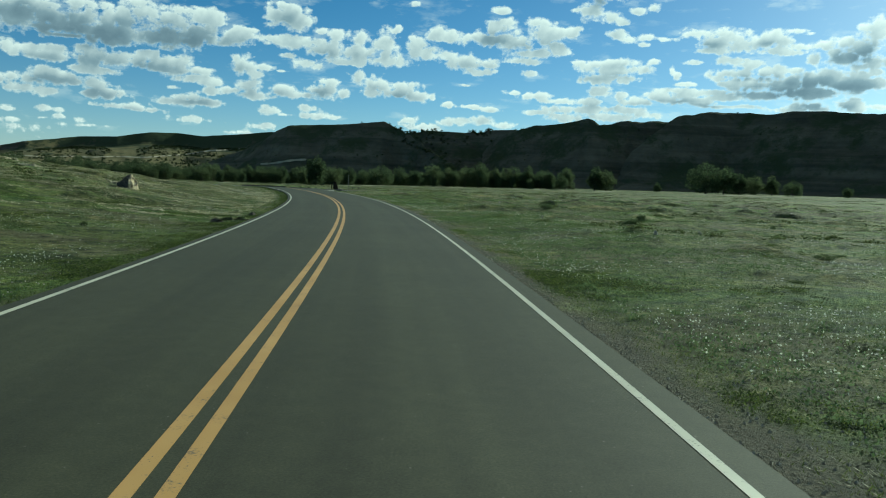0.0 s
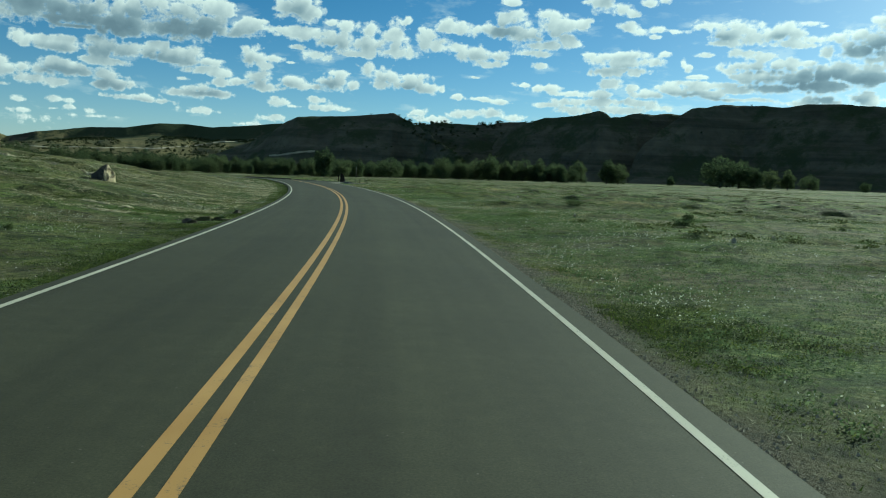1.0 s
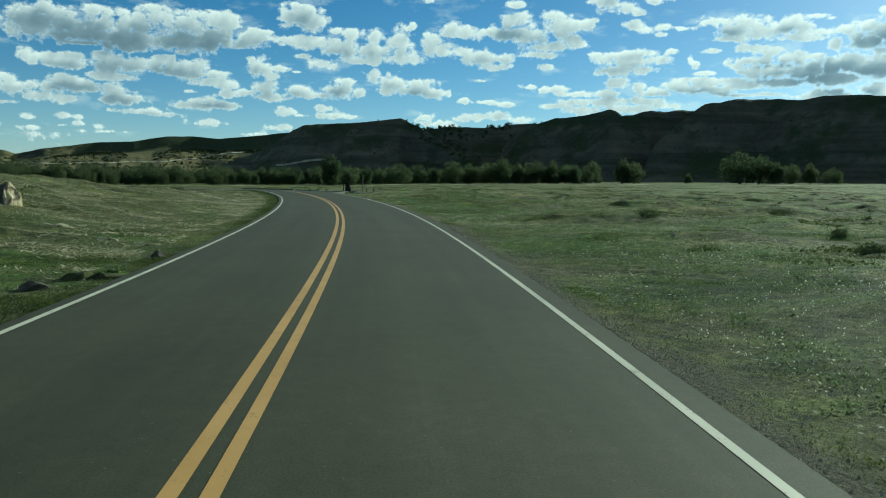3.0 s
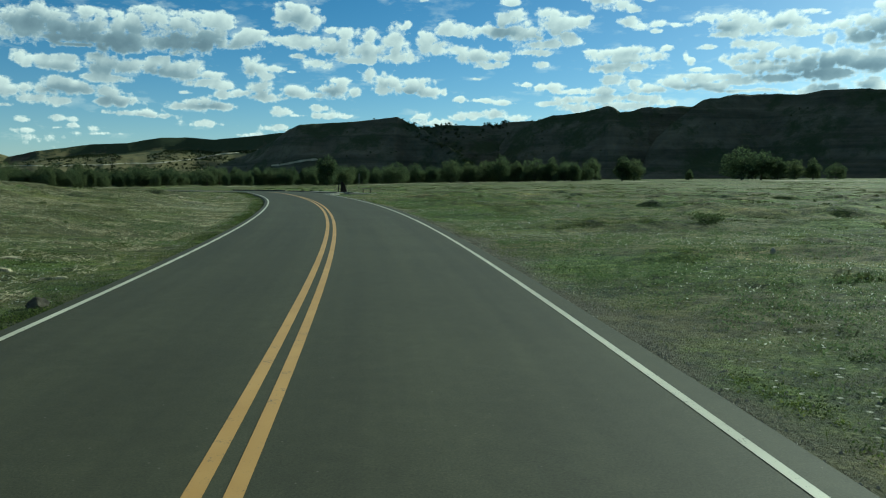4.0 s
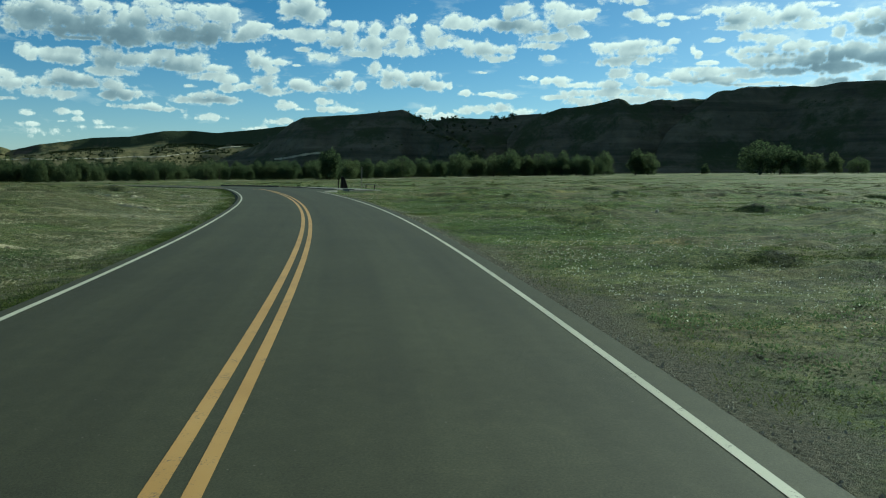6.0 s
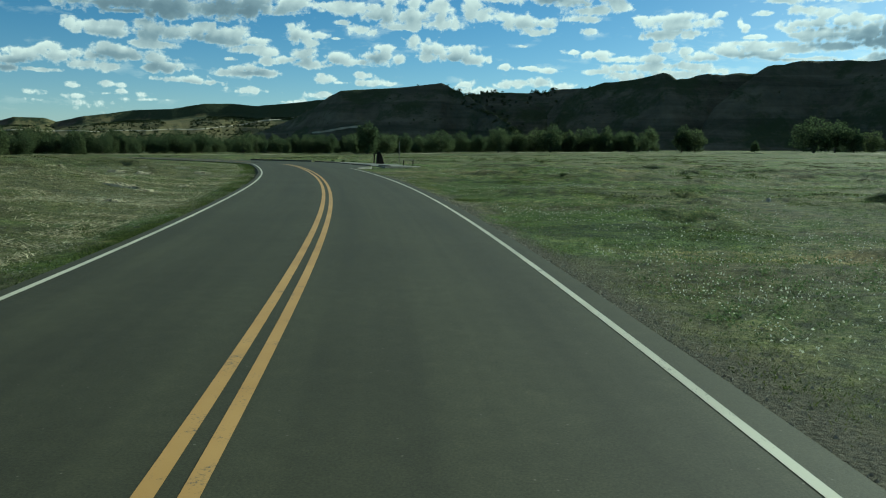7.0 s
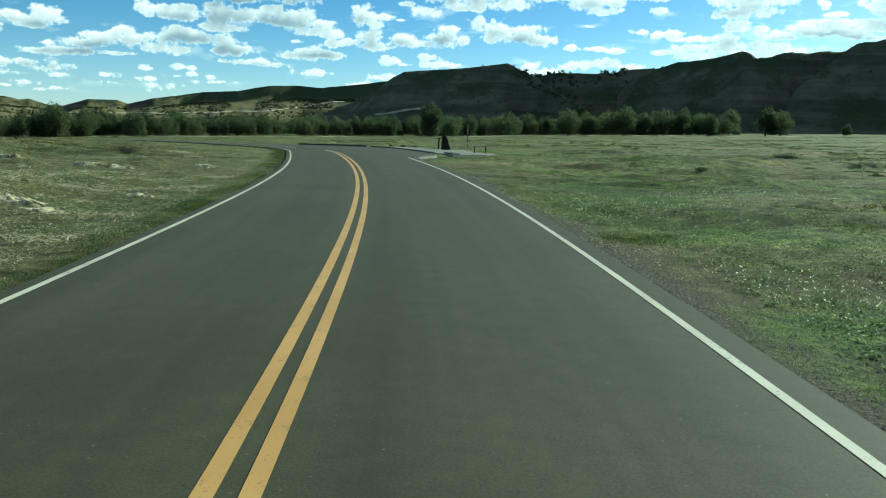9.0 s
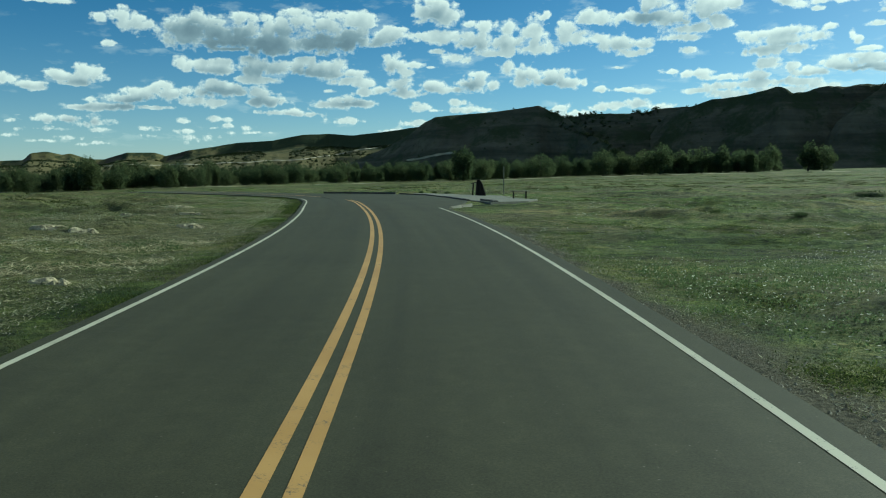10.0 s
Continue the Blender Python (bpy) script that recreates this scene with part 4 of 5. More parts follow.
def build_clouds():
    """Fair-weather clouds on a far shell of sky: how dense they are, and how much of each lies in its own shade."""
    az, el = np.arange(-54, 42, 0.1), np.arange(0.0, 17, 0.085)
    a, e = np.meshgrid(az, el, indexing="ij")
    wa = a + 0.35 * fbm(a / 0.8, e / 0.5, 3, 2)
    we = e + 0.22 * fbm(a / 0.8 + 40, e / 0.5, 3, 6)
    best, side = np.full(a.shape, -1.0), np.zeros(a.shape)
    extra = [(random.uniform(-54, 42), random.uniform(13.8, 16.5), random.uniform(1.2, 3), random.uniform(0.6, 1.2)) for _ in range(40)]
    extra += [(random.uniform(31, 42), random.uniform(6, 13), random.uniform(1, 3), random.uniform(0.5, 1.0)) for _ in range(14)]
    extra += [(random.uniform(-54, -43), random.uniform(2, 13), random.uniform(1, 3), random.uniform(0.4, 0.9)) for _ in range(12)]
    for c_az, c_el, w, h in CLOUDS_A + CLOUDS_B + CLOUDS_C + CLOUDS_D + CLOUDS_E + CLOUDS_F + CLOUDS_G + CLOUDS_H + CLOUDS_I + CLOUDS_J + CLOUDS_K + CLOUDS_L + extra:
        i0, i1 = np.searchsorted(az, (c_az - 2.6 * w - 0.5, c_az + 2.6 * w + 0.5))
        j0, j1 = np.searchsorted(el, (c_el - 2.6 * h - 0.4, c_el + 2.6 * h + 0.4))
        cut = (slice(i0, i1), slice(j0, j1))
        d = np.hypot((wa[cut] - c_az) / w, (we[cut] - c_el) / h)
        body = 0.8 if c_az > -10 else 0.35 + 0.45 * float(smooth_step(2.2, 5.0, c_el))
        best[cut] = np.maximum(best[cut], body * (1 - d) - 0.12 * (0.8 - body))
    # rounded lobes of three sizes swell the outlines
    lobe = sum(k * np.abs(2 * value_noise(a / f, e / (0.72 * f), 50 + i) - 1) for i, (f, k) in enumerate(((0.95, 0.55), (0.47, 0.3), (0.23, 0.16))))
    best = best + 0.95 * (lobe - 0.46)
    below = [(c_az, c_el - 0.6 * h, w, h, 0.8) for c_az, c_el, w, h in extra]
    for c_az, c_el, w, h, deep in SHADE_A + SHADE_B + SHADE_C + below:
        side = np.maximum(side, 0.62 * deep * np.exp(-0.9 * (((wa - c_az) / w) ** 2 + ((we - c_el) / h) ** 2)))
    # the light comes from above and to the right: what lies under much cloud is grey
    mass, over = np.clip(best + 0.12, 0, 0.8), np.zeros(a.shape)
    for k in range(1, 13):
        i, j = k // 2, k
        moved = np.zeros(a.shape)
        moved[:len(az) - i, :len(el) - j] = mass[i:, j:]
        over += moved
    side = np.clip(0.12 + 0.75 * (1 - np.exp(-0.30 * over)) * (0.35 + 0.65 * np.clip(side * 1.6 + 0.15, 0, 1)) + 0.38 * side, 0, 1) * smooth_step(-0.2, 0.35, best)
    fade = smooth_step(0.2, 1.6, e) * smooth_step(17, 15.5, e) * smooth_step(-54, -50, a) * smooth_step(42, 38, a)
    best = best * fade - 0.6 * (1 - fade)
    r = 4300.0
    v = np.stack([r * np.sin(np.radians(a)) * np.cos(np.radians(e)), r * np.cos(np.radians(a)) * np.cos(np.radians(e)), 1.6 + r * np.sin(np.radians(e))], -1)
    ob = mesh_object("backdrop", v.reshape(-1, 3), grid_faces(len(az), len(el)), cloud_material(), smooth=True)
    ob.data.attributes.new("cloud_mass", "FLOAT", "POINT").data.foreach_set("value", best.ravel().astype(np.float32))
    ob.data.attributes.new("cloud_shade", "FLOAT", "POINT").data.foreach_set("value", side.ravel().astype(np.float32))
    gap = np.degrees(np.arccos(np.clip(v @ np.array(s_dir) / np.linalg.norm(v, axis=-1), -1, 1)))
    ob.data.attributes.new("towards_sun", "FLOAT", "POINT").data.foreach_set("value", (0.93 + 0.6 * np.exp(-gap / 22)).ravel().astype(np.float32))
    ob.data.attributes.new("haze", "FLOAT", "POINT").data.foreach_set("value", (0.30 * np.exp(-e / 4.0)).ravel().astype(np.float32))
    return tagged(ob, "white cumulus clouds with grey undersides in blue sky", "clouds", kind="structure")


build_clouds()


# ---- trees ----
def fast_mesh(name, verts, size, material, parent=None):
    """Loose triangles or quads, size corners each, from one array."""
    verts = np.asarray(verts, np.float32).reshape(-1, 3)
    n = len(verts) // size
    me = bpy.data.meshes.new(name)
    me.vertices.add(len(verts))
    me.vertices.foreach_set("co", verts.ravel())
    me.loops.add(len(verts))
    me.loops.foreach_set("vertex_index", np.arange(len(verts), dtype=np.int32))
    me.polygons.add(n)
    me.polygons.foreach_set("loop_start", np.arange(0, len(verts), size, dtype=np.int32))
    me.update(calc_edges=True)
    me.materials.append(material)
    ob = new(name, me)
    ob.parent = parent
    return ob


def leaf_quads(rng, centres, size, flat=0.0):
    """A small quad at each centre, turned at random."""
    n = len(centres)
    a = rng.normal(size=(n, 3))
    a[:, 2] *= 1 - flat
    a /= np.linalg.norm(a, axis=1)[:, None]
    b = np.cross(a, rng.normal(size=(n, 3)))
    b /= np.linalg.norm(b, axis=1)[:, None] + 1e-9
    w = (size * rng.uniform(0.6, 1.3, n))[:, None]
    return np.stack([centres - a * w, centres + b * w * 0.6, centres + a * w, centres - b * w * 0.6], 1)


def tube(bm, path, radii, sides=7):
    """A tapered limb along a path."""
    rings = []
    for i, (p, r) in enumerate(zip(path, radii)):
        d = (path[min(i + 1, len(path) - 1)] - path[max(i - 1, 0)]).normalized()
        q = d.to_track_quat("Z", "Y")
        rings.append([bm.verts.new(p + q @ Vector((r * math.cos(k * math.tau / sides), r * math.sin(k * math.tau / sides), 0))) for k in range(sides)])
    for lo, hi in zip(rings, rings[1:]):
        for k in range(sides):
            bm.faces.new((lo[k], lo[(k + 1) % sides], hi[(k + 1) % sides], hi[k]))
    bm.faces.new(rings[-1])
    bm.faces.new(rings[0][::-1])


def build_tree(seed, height, spread, leaves=4400):
    rng = np.random.default_rng(seed)
    ob = new("tree")
    bm = bmesh.new()
    lean = rng.uniform(-0.06, 0.06, 2)
    stem = [Vector((lean[0] * h, lean[1] * h, h)) for h in np.linspace(-0.3, height * 0.75, 6)]
    tube(bm, stem, [0.34, 0.27, 0.22, 0.16, 0.1, 0.04], 8)
    lobes = [(Vector((lean[0] * height, lean[1] * height, height * 0.78)), spread * 0.55, height * 0.24)]
    for k in range(12):
        ang, h = k * 2.4 + rng.uniform(-0.4, 0.4), height * (0.02 + 0.05 * k + rng.uniform(0, 0.06))
        reach = spread * rng.uniform(0.4, 0.7)
        tip = Vector((math.cos(ang) * reach, math.sin(ang) * reach, h + height * rng.uniform(0.05, 0.16)))
        base = stem[1] + (stem[4] - stem[1]) * float(np.clip(h / height - 0.15, 0, 1))
        tube(bm, [base, base.lerp(tip, 0.5) + Vector((0, 0, 0.25)), tip], [0.12, 0.08, 0.03], 5)
        lobes.append((tip, spread * rng.uniform(0.38, 0.56), height * rng.uniform(0.14, 0.22)))
    part("trunk", bm, M_BARK, ob, "grey-brown bark trunk with forking limbs")
    pts = []
    for c, rad, tall in lobes:
        n = int(leaves / len(lobes))
        d = rng.normal(size=(n, 3))
        d /= np.linalg.norm(d, axis=1)[:, None]
        d *= (rng.uniform(0.25, 1.0, n) ** 0.45)[:, None]
        clump = 1 + 0.28 * np.sin(d[:, 0] * 6 + seed) * np.sin(d[:, 1] * 5 + 1) * np.sin(d[:, 2] * 6)
        pts.append(np.array(c) + d * np.array([rad, rad, tall]) * clump[:, None])
    pts = np.concatenate(pts)
    pts[:, 2] = np.maximum(pts[:, 2], 0.5)
    fast_mesh("crown", leaf_quads(rng, pts, 0.25), 4, M_LEAF, ob)
    return tagged(ob, "green cottonwood tree with a full rounded crown", "tree", group="cottonwoods along the valley floor")


def place(az, dist):
    return dist * math.sin(radians(az)), dist * math.cos(radians(az))


def plant(kind, x, y, size, turn, squash=1.0):
    z = float(land_height(np.array([x]), np.array([y]))[0])
    return copy_thing(kind, pose(x, y, z - 0.05, 0, 0, turn) @ Matrix.Diagonal((size, size, size * squash, 1)))


KINDS = [build_tree(3, 10.0, 4.6), build_tree(11, 10.0, 3.6), build_tree(23, 10.0, 5.4), build_tree(31, 10.0, 4.0), build_tree(47, 10.0, 3.0)]
rng = np.random.default_rng(5)
# single trees and clumps under the mesas: heading, distance, height
SOLO = [(-9.6, 330, 12.0), (-8.3, 318, 7.5), (-6.4, 330, 5), (-4.8, 335, 9), (-5.4, 340, 6), (-2.2, 345, 7), (-1.0, 340, 9.5), (0.2, 348, 9), (1.4, 350, 9.5), (2.4, 345, 11),
        (3.6, 352, 9), (4.9, 360, 10), (6.0, 362, 10.5), (7.0, 366, 9), (8.8, 380, 10.5), (10.9, 385, 11.5), (11.7, 386, 10), (15.3, 392, 5), (18.6, 385, 15), (19.8, 390, 13),
        (20.8, 388, 10), (21.8, 392, 9), (22.9, 394, 9.5), (24.2, 396, 7.5), (27.5, 410, 5), (33.0, 410, 11), (36.0, 400, 10)]
for i, (a, d, h) in enumerate(SOLO):
    x, y = place(a, d)
    plant(KINDS[(i + 4) % 5], x, y, h / 8.6, rng.uniform(0, 360), 0.86)
for i in range(260):
    a = -47 + 38.5 * (i + rng.uniform(-0.9, 0.9)) / 260
    d = np.interp(a, [-46, -30, -20, -9], [285, 300, 350, 345]) + rng.uniform(-8, 75)
    x, y = place(a, d)
    plant(KINDS[int(rng.integers(5))], x, y, rng.choice([0.5, 0.6, 0.7, 0.8, 0.9]) * rng.uniform(0.9, 1.1) * (1.0 if a < -20 else 0.9), rng.uniform(0, 360), rng.uniform(0.8, 1.12))
for i in range(75):
    a = -9 + 17.5 * (i + rng.uniform(-0.7, 0.7)) / 75
    x, y = place(a, rng.uniform(352, 380))
    plant(KINDS[int(rng.integers(5))], x, y, rng.uniform(0.4, 0.85), rng.uniform(0, 360))
for k, (a, d) in zip(KINDS, ((-10.4, 350), (-12.0, 352), (-13.5, 356), (-7.2, 344), (5.4, 372))):
    x, y = place(a, d)
    k.matrix_basis = pose(x, y, float(land_height(np.array([x]), np.array([y]))[0]) - 0.05, 0, 0, 40 * a) @ Matrix.Scale(0.8, 4)


def hill_scrub():
    """Junipers and brush scattered over the hills, too many and too far to tell apart."""
    rng = np.random.default_rng(77)
    out = []
    for name, count, lo, hi in (("hill_far", 8000, 1.2, 3.2), ("hill_saddle", 500, 1.0, 3.4), ("hill_peak", 160, 0.4, 1.6), ("mesa_small", 130, 0.6, 1.8), ("mesa_large", 160, 0.6, 1.8)):
        grid = HILL_SPOTS[name]
        na, ns, _ = grid.shape
        for _ in range(count):
            i = int(rng.integers(na))
            j = int(ns - (8 if name == "hill_far" else 4) - (ns - 16) * rng.random() ** {"hill_far": 2.2, "hill_saddle": 2.6}.get(name, 1.2))
            if fbm(i / 14.0, j / 9.0, 3, 4) < (-0.06 if name == "hill_far" else 0.0):
                continue
            c, h = grid[i, j], rng.uniform(lo, hi)
            n = 32
            d = np.clip(rng.normal(size=(n, 3)), -1.7, 1.7) * np.array([0.27, 0.27, 0.22]) * h
            out.append(leaf_quads(rng, c + [0, 0, 0.32 * h] + d, 0.2 * h))
    # brush along the spur that runs down from the pointed top
    grid = HILL_SPOTS["hill_peak"]
    for col in grid:
        if math.degrees(math.atan2(col[-4, 0], col[-4, 1])) < -4.4:
            continue
        for _ in range(3):
            if rng.random() < 0.42:
                c, h = col[int(rng.integers(len(col) - 12, len(col) - 2))], rng.uniform(0.8, 2.8)
                d = np.clip(rng.normal(size=(40, 3)), -1.7, 1.7) * np.array([0.4, 0.4, 0.24]) * h
                out.append(leaf_quads(rng, c + [0, 0, 0.25 * h] + d, 0.2 * h))
    ob = fast_mesh("hillside_scrub", np.concatenate(out), 4, M_JUNIPER)
    return tagged(ob, "dark juniper scrub dotted over the hillsides", "scrub", kind="stuff")


hill_scrub()


# ---- pull-out ----
def prism(name, outline, z0, z1, material, parent=None):
    bm = bmesh.new()
    outline = [past_brow(*p) for p in outline]
    lo = [bm.verts.new((x, y, z0 + float(base_height(x, y)))) for x, y in outline]
    hi = [bm.verts.new((x, y, z1 + float(base_height(x, y)))) for x, y in outline]
    bm.faces.new(hi)
    bm.faces.new(lo[::-1])
    for i in range(len(lo)):
        j = (i + 1) % len(lo)
        bm.faces.new((lo[i], lo[j], hi[j], hi[i]))
    bmesh.ops.recalc_face_normals(bm, faces=bm.faces[:])
    return part(name, bm, material, parent)


pull = prism("pull_out", [(-13.2, 80.5), (-13.3, 88.5), (-13.6, 92.2), (-15.5, 96.4), (-17.9, 101.0), (-20.2, 103.3), (-24.8, 105.5), (-31.0, 107.0), (-24.5, 99.5), (-18.0, 88.0), (-14.6, 79.5)],
             -0.3, -0.006, M_ASPHALT)
uvl = pull.data.uv_layers.new(name="UVMap")
for loop in pull.data.loops:
    co = pull.data.vertices[loop.vertex_index].co
    uvl.data[loop.index].uv = (co.x, co.y)
tagged(pull, "asphalt pull-out beside the road", "pavement", kind="structure")
walkway = prism("pavement", [(-20.1, 103.5), (-17.8, 101.2), (-15.4, 96.6), (-13.5, 92.4), (-12.2, 90.3), (-10.5, 91.6), (-10.2, 93.6), (-11.6, 96.2), (-12.9, 99.8), (-15.4, 101.6), (-16.6, 103.2), (-19.0, 105.0)],
                -0.2, 0.02, M_CONCRETE)
tagged(walkway, "pale concrete walkway with a raised edge", "pavement", kind="structure")


def kerb(points, material, label, wide=0.2, top=0.13):
    points = [past_brow(*p) for p in points]
    for (x0, y0), (x1, y1) in zip(points, points[1:]):
        ln, ang = math.hypot(x1 - x0, y1 - y0), math.degrees(math.atan2(y1 - y0, x1 - x0))
        n = max(1, round(ln / 1.8))
        for k in range(n):
            f = (k + 0.5) / n
            ob = part("kerb_stone", box((ln / n - 0.02, wide, top + 0.2), bevel=0.02), material)
            x, y = x0 + (x1 - x0) * f, y0 + (y1 - y0) * f
            ob.matrix_basis = pose(x, y, (top - 0.2) / 2 + float(base_height(x, y)), 0, 0, ang)
            tagged(ob, label, "kerb", group="kerb stones round the pull-out")


kerb([(-26.5, 106.0), (-24.8, 105.7), (-20.7, 104.3)], M_KERB, "dark weathered kerb stone edging the pull-out", 0.22, 0.13)
# the walkway kerb takes the dark material in place of shade on its face
kerb([(-20.2, 103.5), (-17.9, 101.3), (-15.5, 96.7), (-13.7, 92.6)], M_KERB, "weathered kerb stone beside the walkway, coloured dark for its shaded face", 0.18, 0.08)
kerb([(-12.9, 92.3), (-12.0, 90.6)], M_KERB, "dark weathered kerb stone across the walkway", 0.3, 0.10)
kerb([(-13.4, 86.2), (-12.9, 88.9)], M_CONCRETE, "pale concrete kerb stone in the grass", 0.1, 0.0)


def stand(ob, x, y, up, turn, size=1.0):
    x, y = past_brow(x, y)
    ob.matrix_basis = pose(x, y, float(base_height(x, y)) + up, 0, 0, turn) @ Matrix.Scale(size, 4)


def build_sign():
    """A leaning wooden display: an upright post, and a wedge-shaped case with a sloping face."""
    ob = new("information_board")
    part("post", box((0.1, 0.12, 1.0), (-0.5, 0.05, 0.5), (0, 4, 0), bevel=0.012), M_KIOSK, ob)
    bm = bmesh.new()
    prof = [(-0.3, 0.0), (0.45, 0.0), (0.14, 1.0), (-0.04, 1.24), (-0.2, 1.2)]
    lo, hi = ([bm.verts.new((x, y, z)) for x, z in prof] for y in (-0.32, 0.32))
    bm.faces.new(lo)
    bm.faces.new(hi[::-1])
    for a in range(len(prof)):
        b = (a + 1) % len(prof)
        bm.faces.new((lo[a], hi[a], hi[b], lo[b]))
    bmesh.ops.recalc_face_normals(bm, faces=bm.faces[:])
    bmesh.ops.bevel(bm, geom=bm.edges[:], offset=0.015, segments=1, affect="EDGES")
    part("case", bm, M_KIOSK, ob, "dark wedge-shaped case")
    part("panel", box((0.03, 0.56, 0.86), (0.325, 0, 0.5), (0, -17.2, 0), bevel=0.006), M_KERB, ob, "sloping display panel")
    part("rail", box((0.62, 0.08, 0.07), (-0.36, 0.0, 0.98), (0, -10, 0), bevel=0.01), M_KIOSK, ob)
    stand(ob, -14.15, 99.3, 0.04, 14, 1.0)
    return tagged(ob, "dark brown wooden information board at the pull-out", "sign")


build_sign()


def build_pole():
    ob = new("marker_pole")
    bm = bmesh.new()
    tube(bm, [Vector((0, 0, -0.2)), Vector((0.0, 0, 1.2)), Vector((0.015, 0, 2.35))], [0.05, 0.045, 0.04], 10)
    part("pole", bm, M_POST, ob)
    part("cap", box((0.11, 0.11, 0.04), (0.015, 0, 2.37), bevel=0.01), M_METAL, ob, "grey metal cap")
    stand(ob, -13.45, 105.5, -0.1, 10)
    return tagged(ob, "slender weathered pole standing beside the walkway", "pole")


build_pole()


def build_bench():
    ob = new("bench")
    for k in range(3):
        part("seat_board", box((1.15, 0.13, 0.045), (0, -0.15 + 0.15 * k, 0.47), bevel=0.008), M_POST, ob)
    for x in (-0.4, 0.4):
        part("leg", box((0.05, 0.34, 0.46), (x, 0, 0.22), bevel=0.01), M_KIOSK, ob, "dark leg")
    stand(ob, -11.25, 94.6, 0.035, 12)
    return tagged(ob, "low wooden bench with dark legs on the walkway", "bench")


build_bench()


# ---- rocks ----
def stone_mesh(seed, size, rough=0.35, detail=3, flat=0.0):
    """A broken block: a ball cut by several planes, then roughened."""
    rng = random.Random(seed)
    bm = bmesh.new()
    bmesh.ops.create_icosphere(bm, subdivisions=detail, radius=1.0)
    cuts = []
    for _ in range(9):
        n = Vector((rng.uniform(-1, 1), rng.uniform(-1, 1), rng.uniform(-0.7, 1))).normalized()
        cuts.append((n, rng.uniform(0.55, 0.85)))
    for v in bm.verts:
        for n, d in cuts:
            over = v.co.dot(n) - d
            if over > 0:
                v.co -= n * over * 0.9
        v.co += v.co.normalized() * rough * 0.35 * (noise.fractal(v.co * 1.9 + Vector((seed, 0, 0)), 0.8, 2.1, 5))
        v.co.x, v.co.y, v.co.z = v.co.x * size[0], v.co.y * size[1], v.co.z * size[2]
        if v.co.z < -size[2] * 0.45:
            v.co.z = -size[2] * 0.45
    return bm


def rock(x, y, size, seed, label, turn=0.0, sink=0.25, mat=None, group="pale sandstone outcrops in the grass", detail=3):
    ob = part("rock", stone_mesh(seed, size, detail=detail), mat or M_STONE)
    z = float(land_height(np.array([x]), np.array([y]))[0])
    ob.matrix_basis = pose(x, y, z + size[2] * (0.45 - sink), 0, 0, turn)
    return tagged(ob, label, "rock", group=group)


def boulder_material():
    m, nt, b = nodes_of("lichen_and_shade_boulder")
    n = tex(nt, "ShaderNodeTexNoise", 6, 6, 0.7)
    pale = ramp(nt, n.outputs["Fac"], [(0.3, (0.30, 0.22, 0.12)), (0.5, (0.54, 0.43, 0.26)), (0.7, (0.78, 0.66, 0.44))])
    dark = ramp(nt, n.outputs["Fac"], [(0.3, (0.035, 0.032, 0.028)), (0.7, (0.10, 0.09, 0.075))])
    sep = nt.nodes.new("ShaderNodeSeparateXYZ")
    nt.links.new(nt.nodes.new("ShaderNodeTexCoord").outputs["Object"], sep.inputs[0])
    w = tex(nt, "ShaderNodeTexNoise", 2.2, 4, 0.6)
    add = nt.nodes.new("ShaderNodeMath")
    add.operation = "MULTIPLY_ADD"
    nt.links.new(w.outputs["Fac"], add.inputs[0])
    add.inputs[1].default_value = 1.1
    nt.links.new(sep.outputs["X"], add.inputs[2])
    # lichen on the dark end, with shaded and sunlit sides coloured in too
    mask = ramp(nt, add.outputs[0], [(0.58, (0, 0, 0)), (0.66, (1, 1, 1))])
    split = tex(nt, "ShaderNodeTexVoronoi", 2.0, stretch=(1.6, 1.6, 0.55))
    split.feature = "DISTANCE_TO_EDGE"
    crack = mix(nt, 1.0, ramp(nt, split.outputs["Distance"], [(0.008, (0.85, 0.85, 0.85)), (0.05, (0, 0, 0))]), mask, "MULTIPLY")
    nt.links.new(mix(nt, crack, mix(nt, mask, dark, pale), (0.06, 0.045, 0.028)), b.inputs["Base Color"])
    b.inputs["Roughness"].default_value = 0.92
    bump(nt, b, n.outputs["Fac"], 0.8, 0.06)
    return m


M_BOULDER = boulder_material()
boulder = rock(-15.6, 38.0, (0.54, 0.48, 0.58), 4, "large split boulder, lichen and shade coloured dark on one side, sunlit pale on the other", 8, 0.12, M_BOULDER, "", 4)
for v in boulder.data.vertices:
    # lower towards the dark end, and split off square at the pale end
    v.co.x *= 1.12
    v.co.z *= 0.86 + 0.5 * v.co.x
    over = v.co.dot(Vector((0.84, -0.5, 0.2))) - 0.2
    if over > 0:
        v.co -= Vector((0.84, -0.5, 0.2)) * over * 0.88
        v.co += Vector((0.06, -0.03, 0.0)) * noise.noise(Vector((v.co.x * 5, v.co.y * 9, v.co.z * 3)))


